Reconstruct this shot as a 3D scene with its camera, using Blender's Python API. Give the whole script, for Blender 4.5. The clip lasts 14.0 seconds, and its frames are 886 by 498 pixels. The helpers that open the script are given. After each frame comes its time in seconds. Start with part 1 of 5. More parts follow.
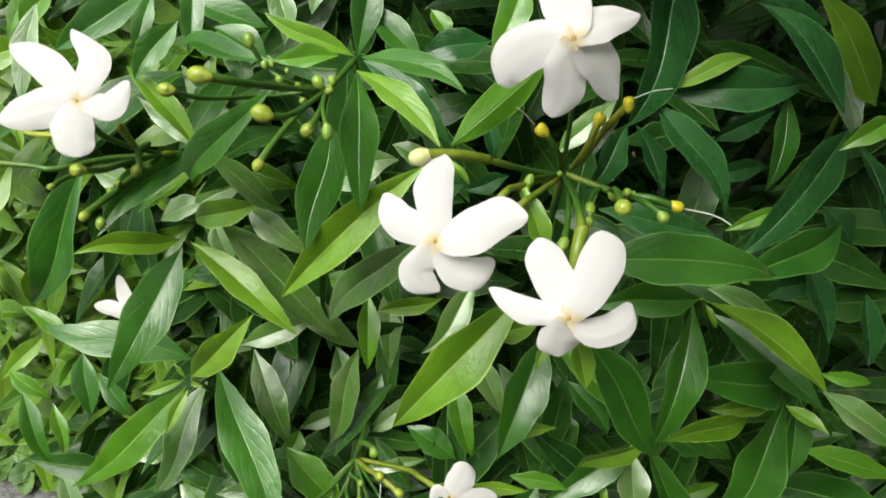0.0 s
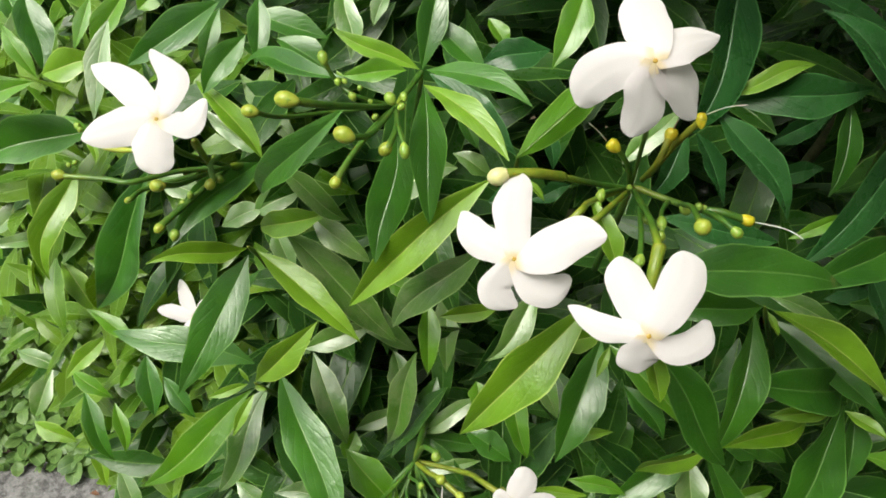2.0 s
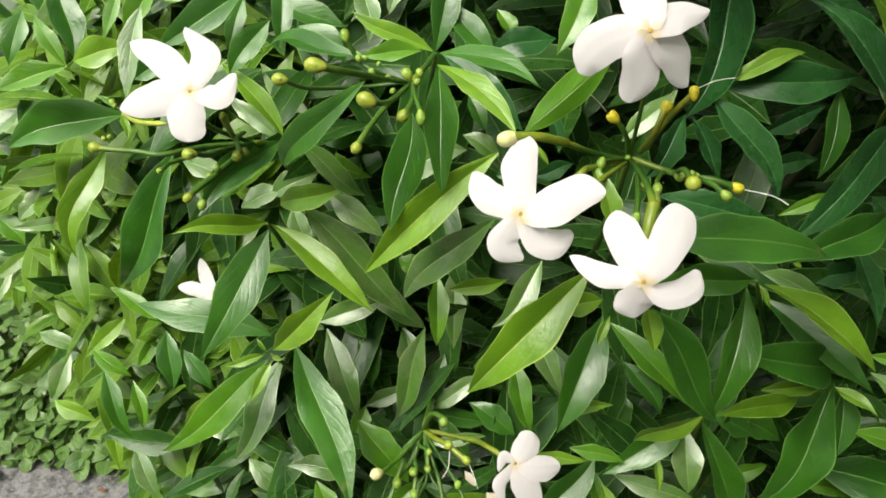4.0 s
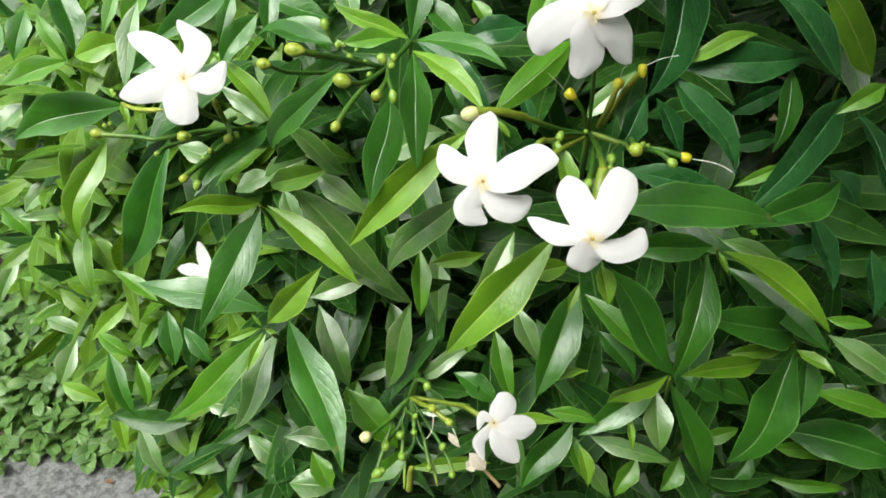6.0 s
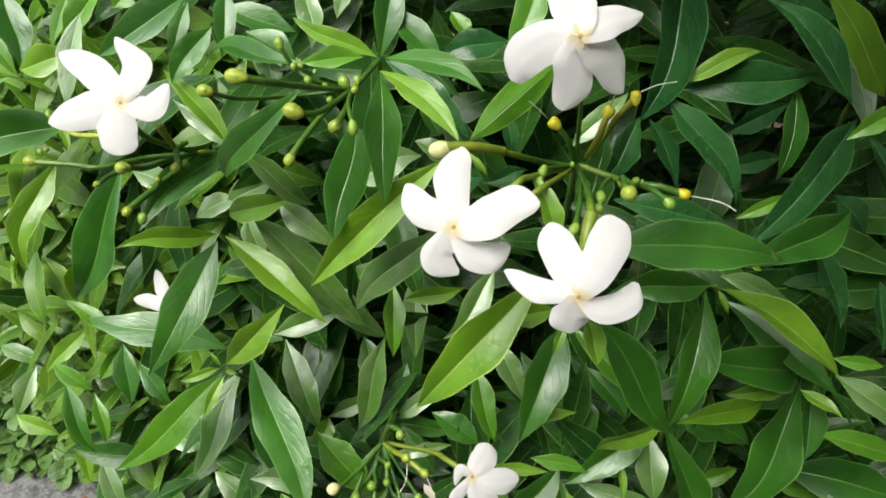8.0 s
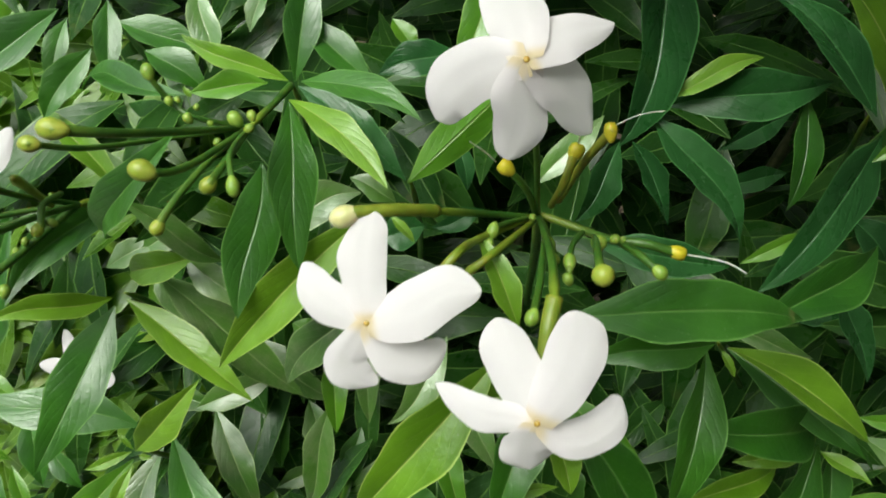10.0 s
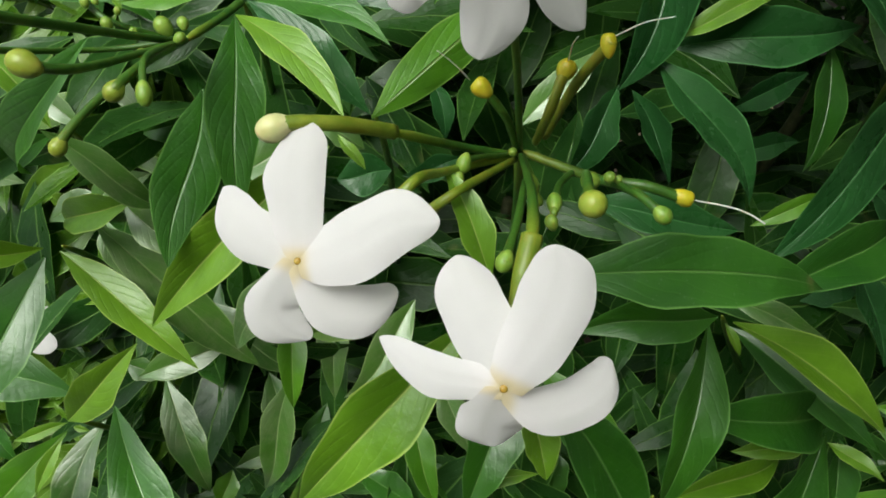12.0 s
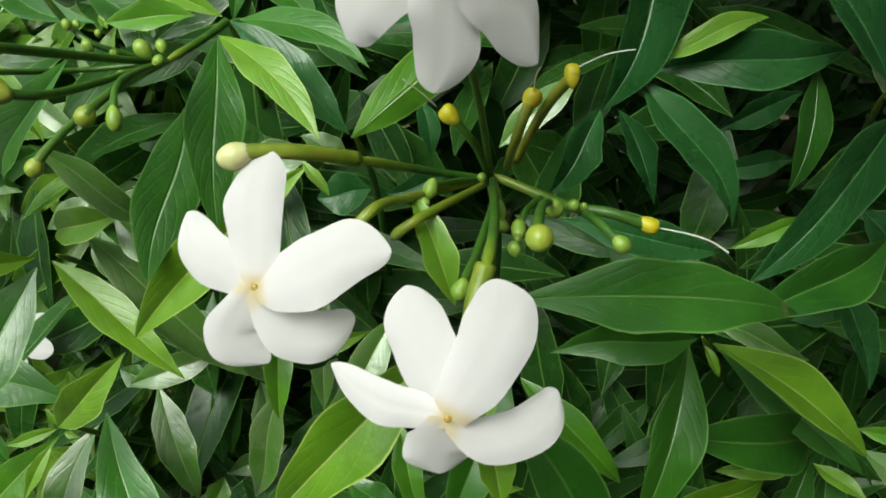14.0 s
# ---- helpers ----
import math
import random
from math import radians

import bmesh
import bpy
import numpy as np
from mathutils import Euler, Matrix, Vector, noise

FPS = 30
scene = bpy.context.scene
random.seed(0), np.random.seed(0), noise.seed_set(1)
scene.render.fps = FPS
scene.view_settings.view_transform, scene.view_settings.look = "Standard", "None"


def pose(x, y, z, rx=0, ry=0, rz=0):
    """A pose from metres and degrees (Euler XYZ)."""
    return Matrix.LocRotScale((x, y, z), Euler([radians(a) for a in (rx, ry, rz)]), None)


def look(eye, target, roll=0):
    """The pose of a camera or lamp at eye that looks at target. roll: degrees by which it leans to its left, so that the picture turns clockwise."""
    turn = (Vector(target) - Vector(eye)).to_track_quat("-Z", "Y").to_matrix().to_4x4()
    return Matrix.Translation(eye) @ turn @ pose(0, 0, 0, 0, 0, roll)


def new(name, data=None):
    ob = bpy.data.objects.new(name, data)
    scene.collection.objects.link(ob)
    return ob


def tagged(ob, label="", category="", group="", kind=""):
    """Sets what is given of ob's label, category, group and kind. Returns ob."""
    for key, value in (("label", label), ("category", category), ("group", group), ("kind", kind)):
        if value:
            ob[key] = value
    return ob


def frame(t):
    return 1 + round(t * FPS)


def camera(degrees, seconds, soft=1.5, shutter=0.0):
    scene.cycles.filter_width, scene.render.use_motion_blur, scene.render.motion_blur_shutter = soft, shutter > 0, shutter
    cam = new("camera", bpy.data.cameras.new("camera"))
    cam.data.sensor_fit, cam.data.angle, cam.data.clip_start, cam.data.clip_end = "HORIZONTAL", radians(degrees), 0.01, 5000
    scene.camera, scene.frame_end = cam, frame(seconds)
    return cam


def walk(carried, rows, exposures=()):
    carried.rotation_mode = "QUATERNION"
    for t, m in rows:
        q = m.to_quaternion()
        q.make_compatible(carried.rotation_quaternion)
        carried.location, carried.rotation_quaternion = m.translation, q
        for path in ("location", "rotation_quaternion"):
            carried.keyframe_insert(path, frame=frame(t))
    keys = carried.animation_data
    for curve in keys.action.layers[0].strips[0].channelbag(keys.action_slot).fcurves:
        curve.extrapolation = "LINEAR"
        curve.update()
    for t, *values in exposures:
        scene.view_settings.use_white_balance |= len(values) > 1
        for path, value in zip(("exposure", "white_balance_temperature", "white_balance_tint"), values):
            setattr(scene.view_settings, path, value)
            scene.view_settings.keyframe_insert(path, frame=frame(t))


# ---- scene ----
# ---- camera and its path: seconds, place in metres, turn in degrees ----
cam = camera(58.0, 14.0, soft=1.8, shutter=0.5)
ROWS = [
    (0, 0.0083, -0.0104, 1.3179, 45.24, 0.48, -0.03),
    (0.5, 0.0123, -0.0053, 1.3249, 44.88, 2.08, 0.22),
    (1, -0.0116, -0.0104, 1.3248, 44.90, 1.62, 2.47),
    (1.5, -0.0175, -0.0102, 1.3221, 44.76, 1.29, 2.78),
    (2, -0.0056, -0.0085, 1.3271, 44.62, 2.11, 1.37),
    (2.2, -0.0073, -0.0153, 1.3260, 44.72, 2.01, 1.46),
    (4.3, -0.0075, -0.0368, 1.3314, 45.59, 1.94, 2.00),
    (4.5, -0.0074, -0.0376, 1.3347, 45.42, 2.14, 1.96),
    (5, -0.0011, -0.0439, 1.3308, 45.29, 2.20, 1.37),
    (5.5, -0.0014, -0.0529, 1.3366, 45.37, 2.30, 1.44),
    (6, 0.0045, -0.0627, 1.3397, 45.33, 2.68, 1.39),
    (6.5, 0.0040, -0.0620, 1.3470, 45.55, 2.57, 1.85),
    (7, 0.0030, -0.0437, 1.3360, 45.31, 2.16, 1.18),
    (7.2, 0.0065, -0.0389, 1.3320, 45.27, 2.10, 1.08),
    (9.3, 0.0120, 0.0077, 1.3196, 45.46, 2.55, 0.32),
    (9.5, 0.0125, 0.0161, 1.3058, 44.98, 2.45, 0.04),
    (10, 0.0274, 0.0373, 1.2962, 45.06, 3.18, -0.94),
    (10.5, 0.0292, 0.0515, 1.2857, 44.78, 2.50, -0.66),
    (11, 0.0289, 0.0532, 1.2774, 44.42, 1.91, -0.24),
    (11.5, 0.0313, 0.0535, 1.2730, 44.32, 2.16, -0.32),
    (12, 0.0337, 0.0536, 1.2632, 44.26, 1.76, -0.06),
    (12.5, 0.0302, 0.0479, 1.2635, 44.76, 1.41, 0.91),
    (13, 0.0308, 0.0430, 1.2679, 44.85, 1.31, 0.98),
    (13.5, 0.0377, 0.0481, 1.2668, 44.87, 1.22, 0.71),
    (14, 0.0449, 0.0552, 1.2680, 44.53, 1.93, 1.37),
]
walk(cam, [(t, pose(x, y, z, rx, ry, rz)) for t, x, y, z, rx, ry, rz in ROWS],
     exposures=[(0.0, 0.57, 6560, 3), (0.5, 0.55, 6400, 3), (1.0, 0.53, 6480, 3), (1.5, 0.60, 6750, 5), (4.5, 0.72, 6850, 6), (6.0, 0.75, 6400, 0), (6.5, 0.75, 6350, 1), (7.2, 0.71, 6500, 4),
                (9.3, 0.49, 6500, 3), (10.5, 0.38, 6400, 0), (12.0, 0.22, 6400, 0), (13.0, 0.16, 6400, 0), (14.0, 0.36, 6400, -4)])

# ---- light: a bright thinly clouded sky with a wide, soft sun ----
SUN_AZIMUTH, SUN_HEIGHT = -42.0, 62.0
world = bpy.data.worlds.new("sky")
scene.world = world
world.use_nodes = True
wn = world.node_tree.nodes
sky = wn.new("ShaderNodeTexSky")
sky.sky_type, sky.sun_disc = "NISHITA", False
sky.sun_elevation, sky.sun_rotation = radians(SUN_HEIGHT), radians(180 - SUN_AZIMUTH)
sky.air_density, sky.dust_density, sky.ozone_density = 1.0, 4.0, 0.6
cloud = wn.new("ShaderNodeHueSaturation")
cloud.inputs["Saturation"].default_value = 0.26
wn["Background"].inputs[1].default_value = 0.15
world.node_tree.links.new(sky.outputs[0], cloud.inputs["Color"])
world.node_tree.links.new(cloud.outputs[0], wn["Background"].inputs[0])
sun = new("sun", bpy.data.lights.new("sun", "SUN"))
sun.data.energy, sun.data.angle, sun.data.color = 3.5, radians(40), (1.0, 0.96, 0.89)
a, h = radians(SUN_AZIMUTH), radians(SUN_HEIGHT)
sun.matrix_world = look((3 * math.sin(a) * math.cos(h), -3 * math.cos(a) * math.cos(h), 3 * math.sin(h)), (0, 0, 0))


# ---- materials ----
class Nodes:
    """A short way to write node materials."""

    def __init__(self, name):
        self.mat = bpy.data.materials.new(name)
        self.mat.use_nodes = True
        self.tree = self.mat.node_tree
        self.tree.nodes.clear()
        self.out = self.add("ShaderNodeOutputMaterial")

    def add(self, kind, **values):
        node = self.tree.nodes.new(kind)
        for key, value in values.items():
            setattr(node, key, value)
        return node

    def put(self, socket, value):
        if isinstance(value, bpy.types.NodeSocket):
            self.tree.links.new(value, socket)
        else:
            socket.default_value = value

    def math(self, op, a, b=0.0, clamp=False):
        node = self.add("ShaderNodeMath", operation=op, use_clamp=clamp)
        self.put(node.inputs[0], a)
        self.put(node.inputs[1], b)
        return node.outputs[0]

    def mix(self, fac, a, b):
        node = self.add("ShaderNodeMix", data_type="RGBA")
        self.put(node.inputs[0], fac)
        self.put(node.inputs[6], a)
        self.put(node.inputs[7], b)
        return node.outputs[2]

    def step(self, value, low, high, a=0.0, b=1.0):
        node = self.add("ShaderNodeMapRange", interpolation_type="SMOOTHSTEP")
        for socket, v in zip(node.inputs, (value, low, high, a, b)):
            self.put(socket, v)
        return node.outputs[0]

    def noise(self, scale, detail=3.0, rough=0.55, vector=None):
        node = self.add("ShaderNodeTexNoise")
        if vector is None:
            vector = self.add("ShaderNodeTexCoord").outputs["Object"]
        self.put(node.inputs["Vector"], vector)
        node.inputs["Scale"].default_value, node.inputs["Detail"].default_value = scale, detail
        node.inputs["Roughness"].default_value = rough
        return node.outputs["Fac"]

    def bump(self, height, strength, distance):
        node = self.add("ShaderNodeBump")
        node.inputs["Strength"].default_value, node.inputs["Distance"].default_value = strength, distance
        self.put(node.inputs["Height"], height)
        return node.outputs[0]

    def surface(self, colour, rough, normal=None, specular=0.5, translucent=0.0, through_colour=None, scatter=0.0, wax=0.0):
        p = self.add("ShaderNodeBsdfPrincipled")
        self.put(p.inputs["Base Color"], colour)
        self.put(p.inputs["Roughness"], rough)
        self.put(p.inputs["Specular IOR Level"], specular)
        p.inputs["Coat Weight"].default_value, p.inputs["Coat Roughness"].default_value = wax, 0.30
        if normal is not None:
            self.put(p.inputs["Coat Normal"], normal)
        if scatter:
            p.inputs["Subsurface Weight"].default_value = scatter
            p.inputs["Subsurface Scale"].default_value = 0.003
        if normal is not None:
            self.put(p.inputs["Normal"], normal)
        shader = p.outputs[0]
        if translucent:
            t = self.add("ShaderNodeBsdfTranslucent")
            self.put(t.inputs[0], through_colour if through_colour is not None else colour)
            m = self.add("ShaderNodeMixShader")
            m.inputs[0].default_value = translucent
            self.tree.links.new(shader, m.inputs[1])
            self.tree.links.new(t.outputs[0], m.inputs[2])
            shader = m.outputs[0]
        self.tree.links.new(shader, self.out.inputs[0])
        return self.mat


def leaf_material(name, dark, light, vein, rough=0.32, translucent=0.25, joined=False, shine=0.5, show=0.10, wax=None, dust_sheen=0.0):
    """A glossy leaf: a pale midrib, faint side veins, mottling, and a tint of its own for each leaf."""
    n = Nodes(name)
    chance = n.add("ShaderNodeNewGeometry").outputs["Random Per Island"] if joined else n.add("ShaderNodeObjectInfo").outputs["Random"]
    uv = n.add("ShaderNodeSeparateXYZ")
    n.tree.links.new(n.add("ShaderNodeUVMap", uv_map="leaf").outputs[0], uv.inputs[0])
    across = n.math("ABSOLUTE", n.math("SUBTRACT", uv.outputs[0], 0.5))
    along = uv.outputs[1]
    colour = n.mix(chance, (*dark, 1), (*light, 1))
    blotch = n.noise(45.0, 4.0)
    fine = n.noise(420.0, 3.0)
    colour = n.mix(n.step(blotch, 0.35, 0.7, 0.0, 0.35), colour, (*[c * 0.55 for c in dark], 1))
    colour = n.mix(n.step(blotch, 0.62, 0.4, 0.0, 0.3), colour, (*[c * 1.25 for c in light], 1))
    count = n.math("ADD", n.math("MULTIPLY", chance, 3.0), 6.5)
    slant = n.math("MULTIPLY", n.math("POWER", across, 1.25), 6.5)
    ribs = n.math("FRACT", n.math("SUBTRACT", n.math("ADD", n.math("MULTIPLY", along, count), n.math("MULTIPLY", n.noise(30.0, 3.0), 2.2)), slant))
    off = n.math("ABSOLUTE", n.math("SUBTRACT", ribs, 0.5))
    fade = n.step(across, 0.40, 0.47, 1.0, 0.0)
    rib = n.math("MULTIPLY", n.step(off, 0.015, 0.075, 1.0, 0.0), fade)
    colour = n.mix(n.math("MULTIPLY", rib, show), colour, (*vein, 1))
    midrib = n.step(across, 0.008, 0.032, 1.0, 0.0)
    colour = n.mix(n.math("MULTIPLY", midrib, 0.85), colour, (*[c * 1.15 for c in vein], 1))
    specks = n.step(n.noise(900.0, 1.0), 0.70, 0.76, 0.0, 0.35)
    colour = n.mix(specks, colour, (*[0.5 * (c + 0.22) for c in vein], 1))
    worn = n.math("MULTIPLY", n.step(n.noise(60.0, 4.0), 0.60, 0.72, 0.0, 0.5), n.step(along, 0.55, 0.95))
    colour = n.mix(worn, colour, (0.26, 0.24, 0.09, 1))
    # Pale film: grainy dust that also paints in part of the leaf sheen.
    if dust_sheen:
        film = n.math("MULTIPLY", n.step(n.noise(55.0, 6.0, 0.72), 0.44, 0.62, 0.0, dust_sheen), n.step(n.noise(22.0, 2.0), 0.35, 0.60, 0.25, 1.0))
        colour = n.mix(film, colour, (0.27, 0.30, 0.17, 1))
    rim = n.step(across, 0.462, 0.488)
    colour = n.mix(n.math("MULTIPLY", rim, 0.75), colour, (*[c * 1.5 for c in vein], 1))
    quilt = n.math("MULTIPLY", n.step(off, 0.0, 0.24), n.math("MULTIPLY", fade, n.step(n.noise(25.0), 0.36, 0.66, 0.03, 0.14)))
    height = n.math("SUBTRACT", n.math("ADD", n.math("MULTIPLY", fine, 0.25), quilt), n.math("ADD", n.math("MULTIPLY", rib, 0.05), n.math("MULTIPLY", midrib, 1.0)))
    height = n.math("ADD", height, n.math("ADD", n.math("ADD", n.math("MULTIPLY", n.noise(130.0, 4.0), 0.85), n.math("MULTIPLY", n.noise(300.0, 2.0), 0.35)), n.math("MULTIPLY", n.noise(38.0, 2.0), 2.2)))
    normal = n.bump(height, 0.6, 0.0007)
    gloss = n.step(n.noise(80.0, 3.0), 0.3, 0.75, rough - 0.14, rough + 0.06)
    return n.surface(colour, gloss, normal, shine, translucent, n.mix(0.5, colour, (light[0] * 1.6, light[1] * 1.5, light[2] * 0.6, 1)), wax=max(0.0, 0.9 * (shine - 0.5)) if wax is None else wax)


LEAF = {
    "mature": leaf_material("mature leaf", (0.023, 0.112, 0.008), (0.049, 0.172, 0.011), (0.11, 0.24, 0.05), 0.46, shine=0.85),
    "plain": leaf_material("leaf", (0.060, 0.200, 0.007), (0.106, 0.270, 0.010), (0.20, 0.32, 0.07), 0.47, shine=0.8),
    "young": leaf_material("young leaf", (0.108, 0.254, 0.010), (0.158, 0.315, 0.016), (0.30, 0.40, 0.09), 0.47, 0.24, shine=0.7, show=0.12),
    "pale": leaf_material("dusty sheen leaf", (0.042, 0.142, 0.012), (0.086, 0.205, 0.022), (0.24, 0.33, 0.13), 0.46, 0.12, shine=1.0, show=0.2, wax=0.9, dust_sheen=0.42),
    "brown": leaf_material("fallen leaf", (0.11, 0.045, 0.022), (0.19, 0.080, 0.034), (0.30, 0.16, 0.07), 0.7, 0.1),
    "dry": leaf_material("withered leaf", (0.40, 0.34, 0.27), (0.54, 0.48, 0.40), (0.55, 0.48, 0.40), 0.7, 0.2),
    # A dark green of its own, deepened to stand in for east-end shade.
    "shady_dark": leaf_material("shady dark leaf", (0.013, 0.067, 0.014), (0.025, 0.096, 0.022), (0.06, 0.16, 0.05), 0.36, 0.1, shine=0.35, show=0.05),
}
# Leaf green darkened: shade between the leaves is put into this colour.
SHADE_DARK_LEAF = leaf_material("shade-dark foliage", (0.012, 0.054, 0.009), (0.032, 0.100, 0.014), (0.12, 0.23, 0.05), 0.38, joined=True, shine=0.35)
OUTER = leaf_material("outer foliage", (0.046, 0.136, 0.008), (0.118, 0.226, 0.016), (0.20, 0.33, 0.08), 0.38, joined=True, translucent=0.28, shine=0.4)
WEED = leaf_material("weed leaf", (0.052, 0.126, 0.026), (0.128, 0.228, 0.056), (0.18, 0.29, 0.09), 0.5, 0.25, joined=True)


def petal_material():
    n = Nodes("petal")
    uv = n.add("ShaderNodeSeparateXYZ")
    n.tree.links.new(n.add("ShaderNodeUVMap", uv_map="leaf").outputs[0], uv.inputs[0])
    along = uv.outputs[1]
    colour = n.mix(n.step(n.noise(90.0), 0.4, 0.7), (0.855, 0.832, 0.852, 1), (0.825, 0.802, 0.820, 1))
    colour = n.mix(n.step(along, 0.03, 0.15, 0.75, 0.0), colour, (0.66, 0.53, 0.20, 1))
    colour = n.mix(n.step(n.noise(75.0, 2.0), 0.72, 0.80, 0.0, 0.45), colour, (0.42, 0.33, 0.25, 1))
    lines = n.noise(30.0, 2.0, 0.5, n.add("ShaderNodeUVMap", uv_map="leaf").outputs[0])
    normal = n.bump(n.math("ADD", n.math("MULTIPLY", lines, 0.6), n.math("MULTIPLY", n.noise(500.0), 0.4)), 0.12, 0.0006)
    return n.surface(colour, 0.62, normal, 0.25, 0.60, (0.95, 0.93, 0.93, 1))


def skin(name, a, b, rough=0.42, scatter=0.15, end=None):
    """Smooth plant skin for buds and stalks, in two mottled tints; a stalk may pale towards the bud at its end."""
    n = Nodes(name)
    colour = n.mix(n.step(n.noise(160.0, 4.0), 0.35, 0.65), (*a, 1), (*b, 1))
    colour = n.mix(n.math("MULTIPLY", n.add("ShaderNodeObjectInfo").outputs["Random"], 0.25), colour, (*[c * 0.65 for c in a], 1))
    if end:
        uv = n.add("ShaderNodeSeparateXYZ")
        n.tree.links.new(n.add("ShaderNodeUVMap", uv_map="leaf").outputs[0], uv.inputs[0])
        colour = n.mix(n.step(uv.outputs[1], 0.0, 0.45, 0.9, 0.0), colour, (*end, 1))
    return n.surface(colour, rough, n.bump(n.noise(700.0), 0.3, 0.0004), 0.5, scatter=scatter)


PETAL = petal_material()
SKIN = {
    "green": skin("green stalk", (0.030, 0.096, 0.009), (0.064, 0.146, 0.014), end=(0.200, 0.280, 0.024)),
    "olive": skin("flower tube", (0.125, 0.185, 0.012), (0.205, 0.250, 0.024)),
    "yellow": skin("yellow bud", (0.240, 0.310, 0.028), (0.350, 0.400, 0.060)),
    "spent": skin("spent calyx", (0.470, 0.420, 0.014), (0.580, 0.500, 0.034)),
    "fading": skin("fading tube", (0.150, 0.190, 0.012), (0.230, 0.250, 0.022), end=(0.500, 0.430, 0.020)),
    "bud": skin("green bud", (0.150, 0.260, 0.028), (0.240, 0.360, 0.050)),
    "cream": skin("cream bud", (0.500, 0.510, 0.220), (0.640, 0.610, 0.330)),
    "white": skin("dry style", (0.550, 0.530, 0.430), (0.700, 0.680, 0.600)),
    "wood": skin("green wood", (0.050, 0.065, 0.025), (0.110, 0.120, 0.050), 0.7, 0.0),
    "dried": skin("dried tube", (0.260, 0.180, 0.080), (0.400, 0.300, 0.160)),
    "throat": skin("throat", (0.300, 0.190, 0.020), (0.460, 0.320, 0.050)),
}


def concrete_material():
    """Old rough concrete: pale worn grit, dark pits, damp and mossy patches."""
    n = Nodes("worn concrete")
    grain, grit, patch = n.noise(48.0, 6.0, 0.72), n.noise(190.0, 4.0, 0.7), n.noise(7.0, 4.0)
    colour = n.mix(n.step(grain, 0.36, 0.62), (0.064, 0.063, 0.063, 1), (0.200, 0.198, 0.200, 1))
    colour = n.mix(n.step(grit, 0.56, 0.70, 0.0, 0.55), colour, (0.31, 0.305, 0.30, 1))
    colour = n.mix(n.step(grit, 0.42, 0.30, 0.0, 0.6), colour, (0.06, 0.055, 0.05, 1))
    colour = n.mix(n.step(patch, 0.52, 0.72, 0.0, 0.45), colour, (0.11, 0.13, 0.07, 1))
    return n.surface(colour, 0.9, n.bump(n.math("ADD", grain, n.math("MULTIPLY", grit, 0.4)), 0.9, 0.005), 0.3)


def soil_material():
    n = Nodes("soil")
    grain = n.noise(60.0, 6.0, 0.7)
    colour = n.mix(n.step(grain, 0.35, 0.7), (0.035, 0.027, 0.018, 1), (0.13, 0.10, 0.07, 1))
    return n.surface(colour, 0.95, n.bump(grain, 1.0, 0.01), 0.2)


CONCRETE, SOIL = concrete_material(), soil_material()


# ---- makers ----
def mesh_object(name, verts, faces, material, parent=None, uvs=None, smooth=True):
    me = bpy.data.meshes.new(name)
    me.from_pydata([tuple(v) for v in verts], [], faces)
    if uvs is not None:
        layer = me.uv_layers.new(name="leaf")
        index = np.empty(len(me.loops), dtype=np.int32)
        me.loops.foreach_get("vertex_index", index)
        layer.data.foreach_set("uv", np.asarray(uvs, dtype=np.float32)[index].ravel())
    me.polygons.foreach_set("use_smooth", [smooth] * len(me.polygons))
    me.materials.append(material)
    me.update()
    ob = new(name, me)
    ob.parent = parent
    return ob


def part(name, bm, material, parent, label=""):
    me = bpy.data.meshes.new(name)
    bm.to_mesh(me)
    bm.free()
    me.polygons.foreach_set("use_smooth", [True] * len(me.polygons))
    me.materials.append(material)
    ob = new(name, me)
    ob.parent = parent
    return tagged(ob, label)


FACING = Vector((-0.05, -0.60, 0.80))
# how the leaves of each kind are held: which way their upper side looks, and how deep they fold along the midrib
HELD = {
    "pale": (Vector((0.05, -0.52, 0.85)), 0.28, 0.60),
    "young": (Vector((0.30, -0.56, 0.78)), 0.45, 0.85),
    "plain": (Vector((0.30, -0.58, 0.76)), 0.40, 0.85),
    "mature": (Vector((0.30, -0.57, 0.77)), 0.42, 0.88),
    "dry": (Vector((0.0, -0.6, 0.8)), 0.3, 0.9),
    "shady_dark": (Vector((0.42, -0.65, 0.63)), 0.25, 0.60),
}
dice = random.Random(7)


def blade_outline(t, peak=0.43, drawn=1.0):
    """Half width of a lance-shaped leaf, from a wedge-shaped base to a drawn-out tip."""
    if t < peak:
        return math.sin(t / peak * math.pi / 2) ** 1.12 * 0.97 + 0.03
    return math.cos((t - peak) / (1 - peak) * math.pi / 2) ** drawn


